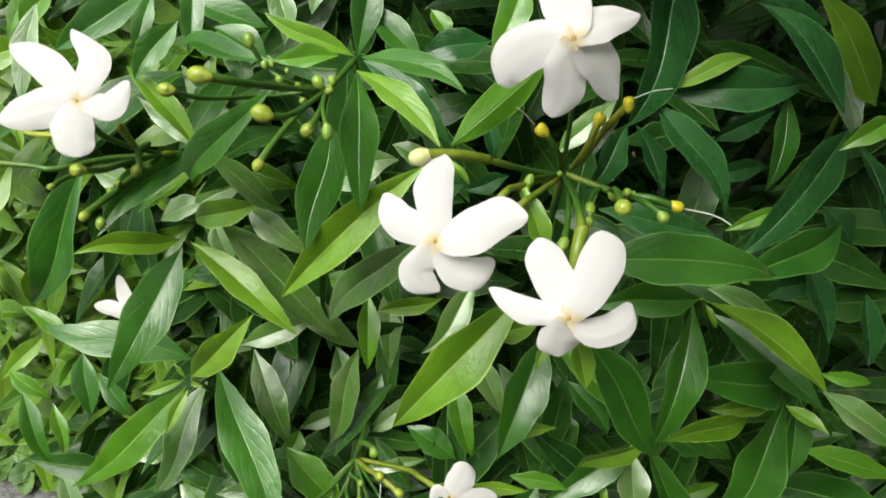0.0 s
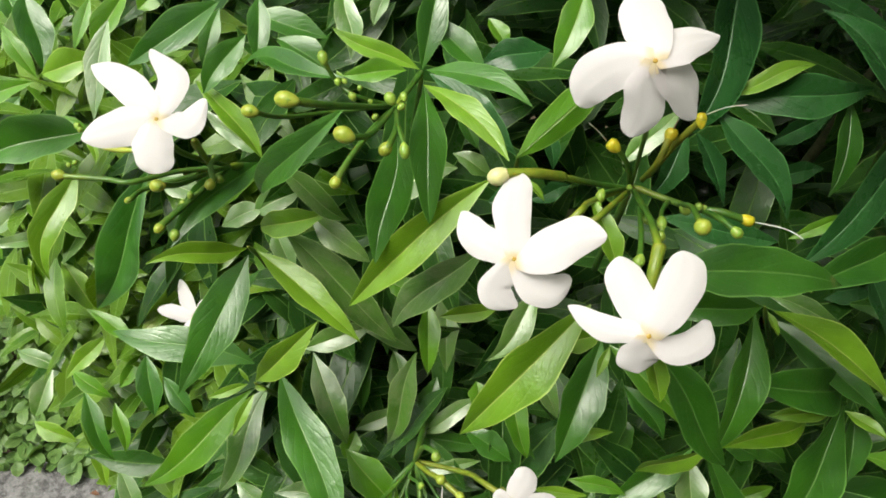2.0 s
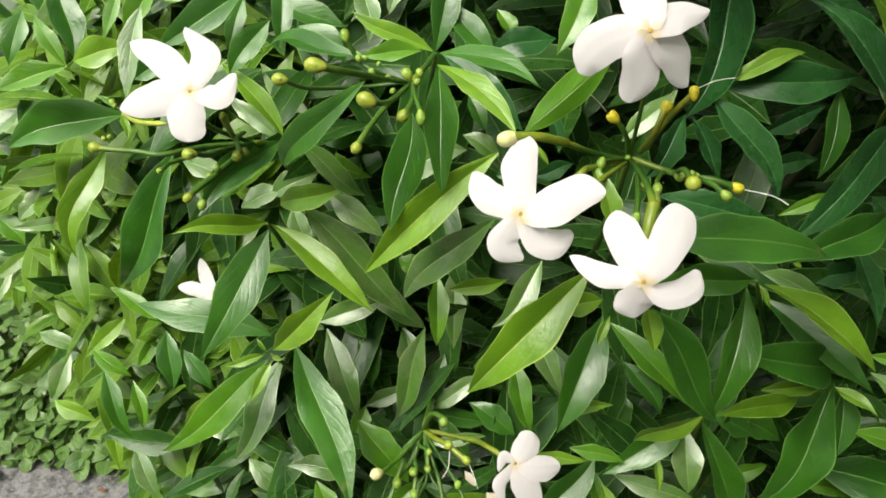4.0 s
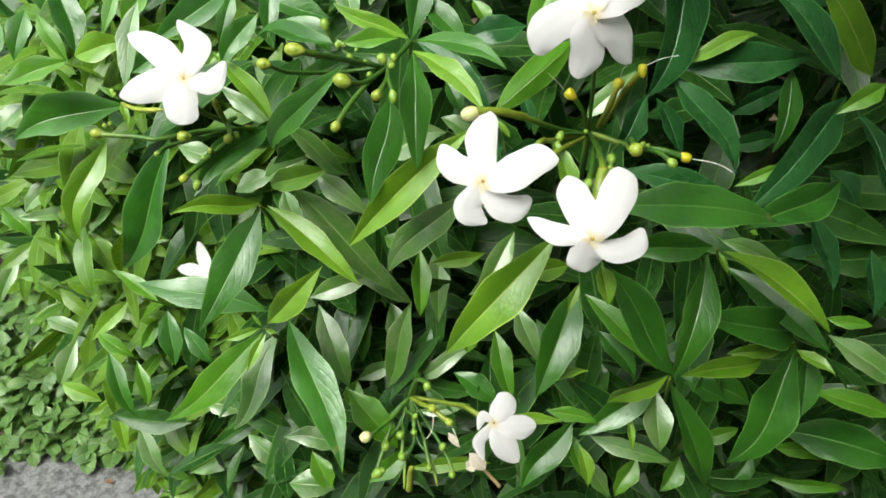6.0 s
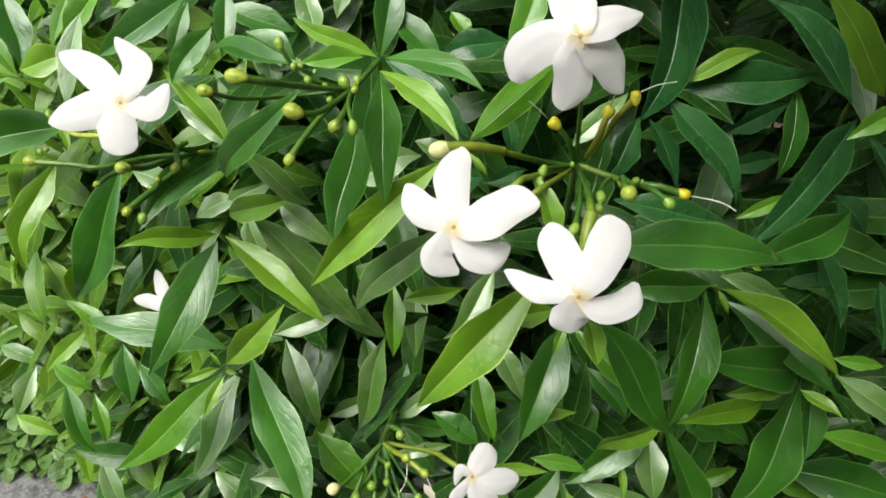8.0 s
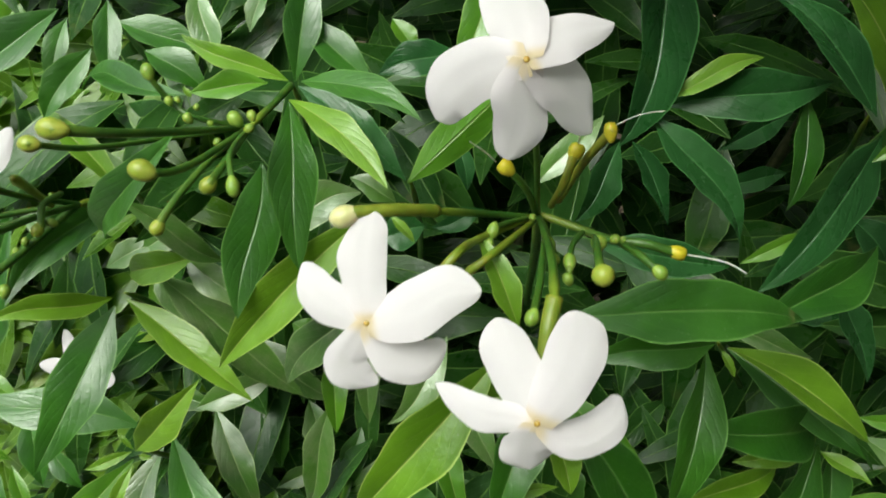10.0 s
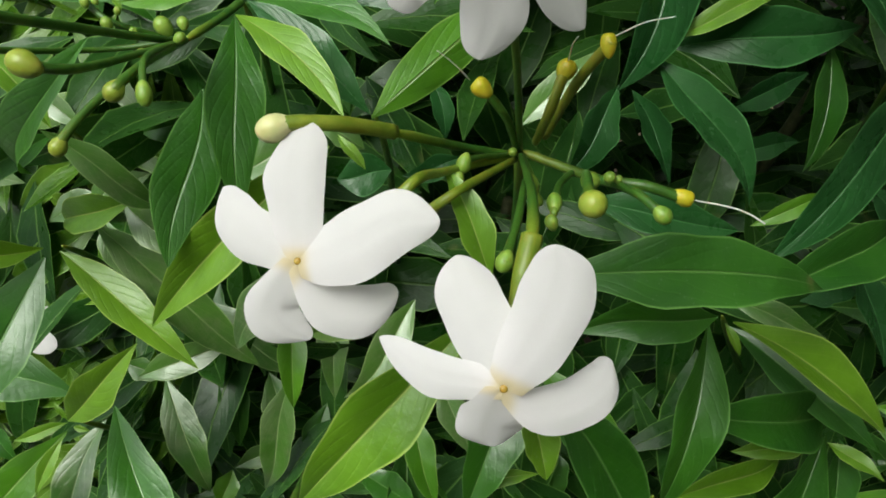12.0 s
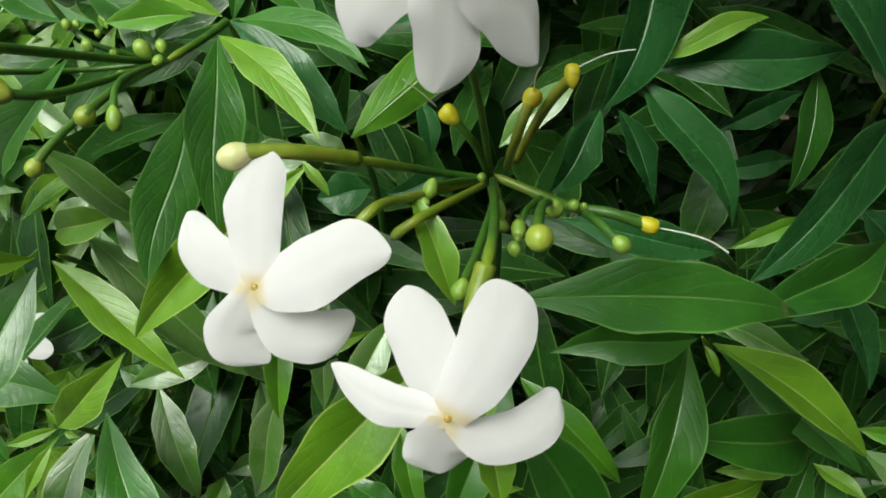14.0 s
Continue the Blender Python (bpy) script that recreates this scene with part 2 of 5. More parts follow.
def blade(length, width, droop, sway, fold, ripple, rows=18, cols=12, twist=0.0, hook=0.0, nod=0.0, drawn=1.0, waves=9.0):
    """Points, faces and leaf coordinates of a blade that runs along y, with its upper side towards z: two nearly flat halves
    that meet in a crease at the midrib, with a waved margin, a bent and drawn-out tip and a twist along its length."""
    verts, uvs, faces = [], [], []
    phase, peak = dice.uniform(0, 6.28), dice.uniform(0.38, 0.48)
    for i in range(rows + 1):
        t = i / rows
        half = 0.5 * width * blade_outline(t, peak, drawn)
        arch = 4 * t * (1 - t)
        roll = twist * (t - 0.5)
        for j in range(cols + 1):
            s = 2 * j / cols - 1
            s = math.copysign(abs(s) ** 1.4, s)
            edge = abs(s) ** 1.6
            wave = math.sin(waves * t + phase + 1.3 * s) + 0.5 * math.sin(2.3 * waves * t + 2 * phase - 0.9 * s)
            x = s * half * (1 + 0.06 * edge * math.sin(1.7 * waves * t + 3 * phase))
            z = fold * (abs(s) - 0.26 * s * s) * half + ripple * half * edge * wave
            x, z = x * math.cos(roll) - z * math.sin(roll), x * math.sin(roll) + z * math.cos(roll)
            bend = sway * arch + hook * (t ** 4 - t) + 0.35 * hook * math.sin(2 * math.pi * t)
            verts.append((x + bend * length, t * length, z + (droop * arch + nod * (t ** 5 - t)) * length))
            uvs.append((0.5 + 0.5 * s, t))
            if i and j:
                k = i * (cols + 1) + j
                faces.append((k - cols - 2, k - cols - 1, k, k - 1))
    return verts, faces, uvs


def stance(base, tip, facing, turn=0.0):
    """Axes at base whose y runs to tip and whose z leans towards facing."""
    y = (Vector(tip) - Vector(base)).normalized()
    z = Vector(facing) - y * y.dot(Vector(facing))
    z = (z.normalized() if z.length > 0.05 else y.orthogonal().normalized())
    x = y.cross(z)
    m = Matrix((x, y, z)).transposed().to_4x4()
    m.translation = Vector(base)
    return m @ Matrix.Rotation(turn, 4, "Y")


# ---- ground ----
ground_bm = bmesh.new()
bmesh.ops.create_grid(ground_bm, x_segments=2, y_segments=2, size=400)
ground = part("ground", ground_bm, SOIL, None)
ground.location.z = -0.035
tagged(ground, "bare dark soil under the shrub and weeds", "ground", kind="structure")


def pavement():
    """A worn concrete strip with an uneven edge, laid on the soil."""
    bm = bmesh.new()
    bmesh.ops.create_grid(bm, x_segments=70, y_segments=70, size=0.5)
    for v in bm.verts:
        v.co.x, v.co.y = -1.6 + 3.2 * v.co.x, -0.70 + 2.9 * v.co.y
        v.co.y += 0.03 * noise.noise(v.co * 4.0) if v.co.y > 0.6 else 0.0
        v.co.z = 0.006 * noise.noise(v.co * 9.0)
    rim = [e for e in bm.edges if e.is_boundary]
    low = bmesh.ops.extrude_edge_only(bm, edges=rim)["geom"]
    for v in low:
        if isinstance(v, bmesh.types.BMVert):
            v.co.z -= 0.06
    return tagged(part("pavement", bm, CONCRETE, None), "worn grey concrete strip with a broken edge", "pavement", kind="structure")


pavement()



# Kept dark so the added walls throw little light back.
def plaster_material():
    n = Nodes("grey plaster")
    colour = n.mix(n.step(n.noise(3.0, 5.0), 0.35, 0.7), (0.085, 0.085, 0.075, 1), (0.15, 0.145, 0.13, 1))
    return n.surface(colour, 0.9, n.bump(n.noise(60.0), 0.4, 0.003), 0.3)


def wall(name, size, place):
    bm = bmesh.new()
    bmesh.ops.create_cube(bm, size=1.0)
    bmesh.ops.scale(bm, vec=size, verts=bm.verts)
    bmesh.ops.bevel(bm, geom=bm.edges[:], offset=0.01, segments=2, affect="EDGES")
    ob = part(name, bm, PLASTER, None)
    ob.location = place
    return tagged(ob, "plain dark grey plastered wall, unseen, added to block sky light", "wall", kind="structure")


PLASTER = plaster_material()
# Unseen walls, added to keep sky light off the shrub and its gloss.
wall("shade_wall_east", (0.2, 5.0, 3.2), (0.98, 0.1, 1.56))
wall("shade_wall_south", (3.4, 0.2, 3.2), (-0.81, -1.35, 1.56))
wall("shade_wall_north", (3.6, 0.2, 3.2), (-0.71, 2.695, 1.56))

# ---- the shrub ----
shrub = new("flowering_shrub")
shrub.location = (0.12, 0.6, 0.0)
tagged(shrub, "dense glossy green jasmine shrub with white pinwheel flowers", "shrub")
bpy.context.view_layer.update()


def settle(ob, m, parent=None):
    ob.parent = parent or shrub
    ob.matrix_parent_inverse = (parent or shrub).matrix_world.inverted()
    ob.matrix_world = m
    return ob


def leaf(base, tip, width, kind="plain", droop=None, sway=0.0, turn=None, fold=None):
    """One leaf of the shrub, from its stalk to its tip."""
    length = (Vector(tip) - Vector(base)).length
    droop = dice.uniform(0.02, 0.09) if droop is None else droop
    turn = dice.gauss(0, 6) if turn is None else turn
    facing, least, most = HELD[kind]
    fold = dice.uniform(least, most) if fold is None else fold
    sway = sway + dice.uniform(-0.035, 0.035)
    verts, faces, uvs = blade(length, width * 0.97, droop, sway, fold, dice.uniform(0.03, 0.10), twist=dice.gauss(0, 0.2), hook=dice.gauss(0, 0.035),
                              nod=dice.uniform(-0.10, 0.03), drawn=dice.uniform(0.8, 1.2), waves=dice.uniform(7, 13))
    ob = mesh_object("leaf", verts, faces, LEAF[kind], None, uvs)
    return settle(ob, stance(base, tip, facing, radians(turn)))


def petal_half(t, blunt):
    """Half width of a petal: a narrow claw, broadest past the middle, with a pointed (0) to squared (1) tip."""
    claw = 0.50 + 0.50 * math.sin(min(1.0, t / 0.52) * math.pi / 2) ** 1.15
    past = max(0.0, (t - 0.50) / 0.50)
    return claw * max(0.0, 1 - past ** (1.75 + 1.9 * blunt)) ** (0.74 - 0.26 * blunt)


def along_points(p, t):
    """The place at t (0 to 1) on a smooth line through the points."""
    k = min(int(t * (len(p) - 1)), len(p) - 2)
    t = t * (len(p) - 1) - k
    a, b, c, d = p[k - 1] if k else 2 * p[0] - p[1], p[k], p[k + 1], p[k + 2] if k + 2 < len(p) else 2 * p[-1] - p[-2]
    return 0.5 * (2 * b + (c - a) * t + (2 * a - 5 * b + 4 * c - d) * t * t + (3 * b - a - 3 * c + d) * t ** 3)


def petal(points, width, lean, blunt, normal, rows=26, cols=10):
    """A thick soft petal along a bent midline: lens-shaped across, arched, its margins rolled back, one of them raised as in a pinwheel."""
    p = [Vector(q) for q in points]
    length = sum((p[k + 1] - p[k]).length for k in range(len(p) - 1))
    chord = (p[-1] - p[0]).normalized()
    upper, lower, uvs, faces = [], [], [], []
    phase, lift, tip_roll, curl = dice.uniform(0, 6.28), dice.uniform(0.10, 0.24), dice.uniform(0.05, 0.25), dice.uniform(0.025, 0.05)
    for i in range(rows + 1):
        t = math.sin(0.5 * math.pi * i / rows)
        q = along_points(p, t)
        ahead = (along_points(p, min(t + 0.02, 1.0)) - along_points(p, t - 0.02 if t > 0.02 else 0.0)).normalized()
        side = (0.4 * ahead + 0.6 * chord).cross(normal).normalized()
        up = side.cross(ahead).normalized()
        arch = curl * length * (4 * t * (1 - t) - 1.5 * max(0.0, t - 0.7) ** 2)
        for j in range(cols + 1):
            s = 2 * j / cols - 1
            half = 0.5 * width * petal_half(t, min(1.0, max(-0.3, blunt + 0.6 * lean * math.copysign(1, s))))
            rim = abs(s) ** 3
            wave = 0.035 * rim * math.sin(7 * t + phase + 2 * s) + 0.022 * rim * math.sin(19 * t + 2 * phase)
            x = s * half * (1 + wave)
            z = half * (-0.20 * s * s + lift * s * (1 - 0.6 * t) + 1.2 * wave - 0.05 * math.exp(-60 * s * s)) - tip_roll * half * rim * max(0.0, t - 0.5)
            place = q + side * x + up * (z + arch) - p[0]
            upper.append(place)
            lower.append(place - up * 0.0004 * (1 - s ** 4) * (1 - t ** 6))
            uvs.append((0.5 + 0.5 * s, t))
            if i and j:
                k = i * (cols + 1) + j
                faces.append((k - cols - 2, k - cols - 1, k, k - 1))
    n = len(upper)
    faces += [tuple(n + k for k in reversed(face)) for face in faces]
    return upper + lower, faces, uvs + uvs


def flower(centre, facing, label, petals):
    """A pinwheel flower: five petals round a yellow throat on a slim tube. The petals are given in millimetres, to the right, up over the face and out of it:
    the midline past the centre, the width, how far the tip leans clockwise, and how blunt it is."""
    centre, n = Vector(centre), Vector(facing).normalized()
    right = Vector((0, 0, 1)).cross(n).normalized()
    above = n.cross(right)
    head = new("flower")
    settle(head, Matrix.Translation(centre))
    tagged(head, label)
    bpy.context.view_layer.update()
    for line, width, lean, blunt in petals:
        points = [centre] + [centre + 0.001 * (x * right + y * above + z * n) for x, y, z in line]
        verts, faces, uvs = petal(points, 0.001 * width, lean, blunt, n)
        ob = mesh_object("petal", verts, faces, PETAL, None, uvs)
        settle(ob, Matrix.Translation(centre + 0.0006 * n), head)
    bm = bmesh.new()
    bmesh.ops.create_cone(bm, segments=14, radius1=0.0012, radius2=0.0021, depth=0.016, cap_ends=False)
    tube = part("tube", bm, SKIN["olive"], None, "slim olive flower tube")
    settle(tube, Matrix.Translation(centre - 0.0085 * n) @ n.to_track_quat("Z", "Y").to_matrix().to_4x4(), head)
    bm = bmesh.new()
    bmesh.ops.create_uvsphere(bm, u_segments=12, v_segments=8, radius=0.0007)
    for v in bm.verts:
        v.co.z *= 0.55
    eye = part("throat", bm, SKIN["throat"], None, "small ochre throat")
    settle(eye, Matrix.Translation(centre + 0.0006 * n) @ n.to_track_quat("Z", "Y").to_matrix().to_4x4(), head)


cluster_now = None


def cluster(label, place):
    """Starts a flower cluster: the buds and stalks that follow belong to it."""
    global cluster_now
    cluster_now = new("flower_cluster")
    settle(cluster_now, Matrix.Translation(place))
    tagged(cluster_now, label)
    bpy.context.view_layer.update()


def bud(place, radius, kind="bud", stretch=1.15, way=None):
    """A bud that swells from a narrow neck on its stalk; a spent one ends in a five-cornered cup."""
    bm = bmesh.new()
    bmesh.ops.create_uvsphere(bm, u_segments=15, v_segments=10, radius=radius)
    for v in bm.verts:
        h = v.co.z / radius
        neck = 1 - 0.22 * max(0.0, -h) ** 1.4
        corner = 1.0
        if kind == "spent":
            corner = 1 + 0.13 * max(0.0, h) * math.cos(5 * math.atan2(v.co.y, v.co.x))
            v.co.z = min(v.co.z, 0.72 * radius)
        v.co.x, v.co.y = v.co.x * neck * corner, v.co.y * neck * corner
        v.co.z *= stretch * (1.2 if h < 0 else 1.0)
        v.co *= 1 + 0.07 * noise.noise(v.co * 260 + Vector(place) * 90)
    ob = part("bud", bm, SKIN[kind], None)
    turn = Vector(way).to_track_quat("Z", "Y") if way else Euler((dice.uniform(-1, 1), dice.uniform(-1, 1), 0)).to_quaternion()
    return settle(ob, Matrix.LocRotScale(place, turn, None), cluster_now)


def stalk(points, r0, r1, kind="green", name="stalk"):
    """A tapering round stalk through some points, smoothed."""
    p = [Vector(q) for q in points]
    line = []
    for k in range(len(p) - 1):
        a, b, c, d = p[max(k - 1, 0)], p[k], p[k + 1], p[min(k + 2, len(p) - 1)]
        for i in range(6):
            t = i / 6
            line.append(0.5 * (2 * b + (c - a) * t + (2 * a - 5 * b + 4 * c - d) * t * t + (3 * b - a - 3 * c + d) * t ** 3))
    line.append(p[-1])
    verts, uvs, faces, sides = [], [], [], 8
    for i, q in enumerate(line):
        ahead = (line[min(i + 1, len(line) - 1)] - line[max(i - 1, 0)]).normalized()
        x = ahead.orthogonal() if i == 0 else x - ahead * x.dot(ahead)
        x.normalize()
        y = ahead.cross(x)
        r = (r0 + (r1 - r0) * i / (len(line) - 1)) * (1 + 0.09 * noise.noise(q * 210) + 0.10 * math.exp(-0.5 * i * i)) * min(1.0, 0.4 + 0.3 * i)
        for j in range(sides):
            w = 2 * math.pi * j / sides
            verts.append(q - p[0] + r * (math.cos(w) * x + math.sin(w) * y))
            uvs.append((j / sides, i / (len(line) - 1)))
            if i:
                k, n2 = i * sides + j, i * sides + (j + 1) % sides
                faces.append((k - sides, n2 - sides, n2, k))
    faces += [tuple(range(sides))[::-1], tuple(range(len(verts) - sides, len(verts)))]
    ob = mesh_object(name, verts, faces, SKIN[kind], None, uvs)
    return settle(ob, Matrix.Translation(p[0]), cluster_now if name == "stalk" else None)


# woody stems from the soil into the crown
for x, y, top in ((0.05, 0.55, 0.92), (0.22, 0.62, 1.0), (0.36, 0.70, 0.95), (-0.10, 0.66, 0.80)):
    stalk([(x, y, -0.03), (x * 0.9 + 0.02, y + 0.02, 0.35), (x * 1.1, y - 0.05, 0.65), (x * 1.3, y - 0.12, top)], 0.011, 0.004, "wood", "branch")

# leaves of the face, each from stalk to tip
leaf((-0.3129, 0.4247, 1.1098), (-0.2887, 0.4137, 1.0967), 0.0081, "young")
leaf((-0.2673, 0.3725, 1.1173), (-0.2745, 0.3502, 1.0951), 0.0151, "mature")
leaf((-0.3012, 0.4518, 1.0936), (-0.2895, 0.4370, 1.0776), 0.0155, "mature")
leaf((-0.2553, 0.3982, 1.1216), (-0.2451, 0.3676, 1.0896), 0.0194, "mature")
leaf((-0.2669, 0.3919, 1.0688), (-0.2866, 0.4137, 1.0925), 0.0111, "plain")
leaf((-0.2306, 0.3322, 1.1053), (-0.2706, 0.3213, 1.0973), 0.0147, "plain")
leaf((-0.2425, 0.3606, 1.0918), (-0.2094, 0.3671, 1.0958), 0.0178, "young")
leaf((-0.1689, 0.3101, 1.1513), (-0.1758, 0.2779, 1.1190), 0.0120, "pale")
leaf((-0.2191, 0.3972, 1.1173), (-0.2282, 0.3758, 1.0963), 0.0087, "plain")
leaf((-0.1687, 0.3367, 1.1518), (-0.1827, 0.3134, 1.1293), 0.0125, "plain")
leaf((-0.1160, 0.3072, 1.1606), (-0.1558, 0.2865, 1.1426), 0.0161, "mature")
leaf((-0.1215, 0.3214, 1.1497), (-0.1297, 0.3025, 1.1311), 0.0098, "mature")
leaf((-0.1005, 0.3150, 1.1592), (-0.1025, 0.2924, 1.1364), 0.0107, "mature")
leaf((-0.1051, 0.2979, 1.1493), (-0.1234, 0.2794, 1.1319), 0.0128, "mature")
leaf((-0.1005, 0.2668, 1.1058), (-0.1302, 0.2906, 1.1323), 0.0102, "young")
leaf((-0.1179, 0.3149, 1.0686), (-0.1488, 0.3323, 1.0887), 0.0098, "pale")
leaf((-0.2137, 0.3445, 1.0659), (-0.2821, 0.3254, 1.0551), 0.0274, "mature")
leaf((-0.2292, 0.3341, 1.0473), (-0.2458, 0.2888, 1.0025), 0.0175, "young", sway=.06)
leaf((-0.1791, 0.3145, 1.0614), (-0.2238, 0.2837, 0.9843), 0.0260, "mature")
leaf((-0.1049, 0.2745, 1.0981), (-0.1326, 0.2214, 1.0958), 0.0153, "mature")
leaf((-0.1124, 0.2496, 1.0671), (-0.1494, 0.2255, 1.0818), 0.0109, "young")
leaf((-0.1116, 0.2468, 1.0652), (-0.1411, 0.1944, 1.0290), 0.0215, "mature", fold=0.25)
leaf((-0.1099, 0.2533, 1.0617), (-0.0605, 0.2224, 1.0311), 0.0148, "young")
leaf((-0.1135, 0.2153, 1.0102), (-0.0788, 0.2241, 1.0453), 0.0156, "young")
leaf((-0.0690, 0.2432, 1.0950), (-0.1075, 0.2609, 1.0699), 0.0132, "young")
leaf((-0.0898, 0.2440, 1.1222), (-0.0618, 0.2491, 1.0847), 0.0109, "pale")
leaf((-0.0503, 0.2157, 1.1687), (-0.0935, 0.2373, 1.1108), 0.0132, "mature")
leaf((-0.0539, 0.2412, 1.1638), (-0.1044, 0.2775, 1.1442), 0.0103, "mature")
leaf((-0.0279, 0.2640, 1.1522), (-0.0622, 0.2743, 1.1656), 0.0081, "young")
leaf((-0.0320, 0.2539, 1.1584), (-0.0571, 0.2516, 1.1581), 0.0090, "plain")
leaf((-0.0276, 0.2717, 1.1470), (-0.0186, 0.3024, 1.1776), 0.0126, "mature")
leaf((-0.0254, 0.2708, 1.1475), (0.0162, 0.2438, 1.1472), 0.0132, "mature", fold=0.2, turn=-8)
leaf((-0.0256, 0.2499, 1.1544), (0.0061, 0.2138, 1.1456), 0.0110, "young", fold=0.25)
leaf((-0.0252, 0.2474, 1.1552), (-0.0233, 0.2052, 1.1231), 0.0160, "mature", fold=0.14, turn=-16)
leaf((-0.0362, 0.2389, 1.1384), (-0.0443, 0.1988, 1.1092), 0.0182, "mature", fold=0.14, turn=-14)
leaf((-0.0004, 0.2211, 1.1315), (-0.0585, 0.2032, 1.0793), 0.0162, "young")
leaf((0.0099, 0.2353, 1.1298), (0.0500, 0.2725, 1.1453), 0.0152, "plain", fold=-0.3)
leaf((0.0096, 0.2342, 1.1321), (-0.0236, 0.2566, 1.1549), 0.0124, "shady_dark", fold=0.35)
leaf((-0.0009, 0.2212, 1.0961), (-0.0449, 0.2237, 1.0406), 0.0164, "pale")
leaf((-0.0301, 0.2474, 1.0338), (-0.0304, 0.2211, 1.0071), 0.0110, "plain")
leaf((-0.0216, 0.2883, 0.9977), (-0.0235, 0.2539, 0.9627), 0.0144, "pale")
leaf((0.0358, 0.1841, 1.1024), (-0.0133, 0.1593, 1.0536), 0.0202, "young")
leaf((0.0195, 0.2148, 1.0759), (-0.0031, 0.1930, 1.0555), 0.0123, "pale")
leaf((-0.0962, 0.2585, 1.0706), (-0.0468, 0.2421, 1.0061), 0.0192, "pale")
leaf((-0.1106, 0.2900, 1.0426), (-0.1009, 0.2724, 1.0239), 0.0117, "pale")
leaf((-0.0814, 0.2564, 1.0820), (-0.0545, 0.2419, 1.0652), 0.0121, "pale")
leaf((-0.0947, 0.2389, 1.0043), (-0.0576, 0.2490, 1.0117), 0.0134, "pale")
leaf((-0.0801, 0.2857, 0.9960), (-0.0397, 0.2636, 0.9703), 0.0159, "pale")
leaf((-0.1096, 0.2369, 0.9871), (-0.0737, 0.1581, 0.9504), 0.0226, "mature")
leaf((-0.0960, 0.2573, 0.9775), (-0.0781, 0.2223, 0.9405), 0.0163, "pale")
leaf((-0.0389, 0.2528, 0.9834), (-0.0587, 0.2318, 0.9245), 0.0156, "pale")
leaf((0.0106, 0.2476, 0.9638), (0.0206, 0.2181, 0.9330), 0.0135, "plain")
leaf((0.0237, 0.2556, 0.9760), (0.0371, 0.2322, 0.9512), 0.0134, "pale")
leaf((0.0586, 0.2516, 0.9960), (0.0328, 0.2010, 0.9585), 0.0230, "mature")
leaf((0.0120, 0.2180, 0.9301), (-0.0145, 0.2301, 0.9444), 0.0150, "mature")
leaf((-0.0391, 0.2383, 0.9259), (0.0000, 0.2542, 0.9391), 0.0113, "pale")
leaf((-0.0765, 0.2133, 0.9511), (-0.0482, 0.1931, 0.9189), 0.0194, "plain")
leaf((-0.1188, 0.2180, 0.9990), (-0.1767, 0.1854, 0.9612), 0.0189, "plain", fold=0.2)
leaf((-0.1126, 0.2077, 1.0109), (-0.1229, 0.1929, 0.9967), 0.0057, "young")
leaf((-0.1216, 0.2234, 0.9964), (-0.1426, 0.2180, 0.9925), 0.0054, "young")
leaf((-0.1180, 0.2389, 0.9741), (-0.1458, 0.1971, 0.9338), 0.0180, "pale")
leaf((-0.1611, 0.2751, 0.8586), (-0.1389, 0.2497, 0.8311), 0.0180, "plain")
leaf((-0.1734, 0.2611, 0.8272), (-0.1464, 0.2429, 0.8065), 0.0151, "pale")
leaf((-0.2051, 0.3026, 0.7558), (-0.2483, 0.2809, 0.7371), 0.0247, "plain")
leaf((-0.1206, 0.2356, 0.9969), (-0.1931, 0.2452, 1.0123), 0.0206, "mature", fold=0.25)
leaf((-0.2088, 0.2804, 0.9568), (-0.2380, 0.2938, 0.9727), 0.0103, "plain")
leaf((-0.3361, 0.3921, 0.9155), (-0.3093, 0.3562, 0.8769), 0.0143, "young")
leaf((-0.3798, 0.4336, 0.8239), (-0.4211, 0.4305, 0.8239), 0.0154, "plain")
leaf((-0.4324, 0.4615, 0.8278), (-0.4505, 0.4270, 0.7941), 0.0147, "pale")
leaf((-0.2795, 0.3486, 0.9565), (-0.2544, 0.3243, 0.9298), 0.0153, "young")
leaf((-0.3440, 0.3429, 0.8684), (-0.3110, 0.3322, 0.8549), 0.0125, "pale")
leaf((-0.2576, 0.3258, 0.9083), (-0.2865, 0.3033, 0.8876), 0.0132, "young")
leaf((-0.2796, 0.3057, 0.8939), (-0.2521, 0.2937, 0.8794), 0.0115, "plain")
leaf((-0.2781, 0.3034, 0.8744), (-0.2571, 0.2698, 0.8386), 0.0143, "mature")
leaf((-0.2480, 0.2871, 0.8847), (-0.2412, 0.2638, 0.8604), 0.0097, "plain")
leaf((-0.1980, 0.2687, 0.9606), (-0.1936, 0.2440, 0.9351), 0.0150, "mature")
leaf((-0.1789, 0.2468, 0.9701), (-0.1616, 0.2312, 0.9528), 0.0103, "mature")
leaf((-0.2506, 0.3022, 0.8800), (-0.2325, 0.3200, 0.8968), 0.0108, "plain")
leaf((-0.3406, 0.3597, 0.7312), (-0.3299, 0.3251, 0.6951), 0.0146, "young")
leaf((-0.3255, 0.3000, 0.8415), (-0.2946, 0.2904, 0.8293), 0.0131, "young")
leaf((-0.3492, 0.3673, 0.8111), (-0.3644, 0.3397, 0.7842), 0.0194, "pale")
leaf((-0.2784, 0.2921, 0.7896), (-0.2574, 0.2654, 0.7607), 0.0155, "pale")
leaf((-0.2831, 0.3014, 0.7103), (-0.2588, 0.2951, 0.7019), 0.0100, "plain")
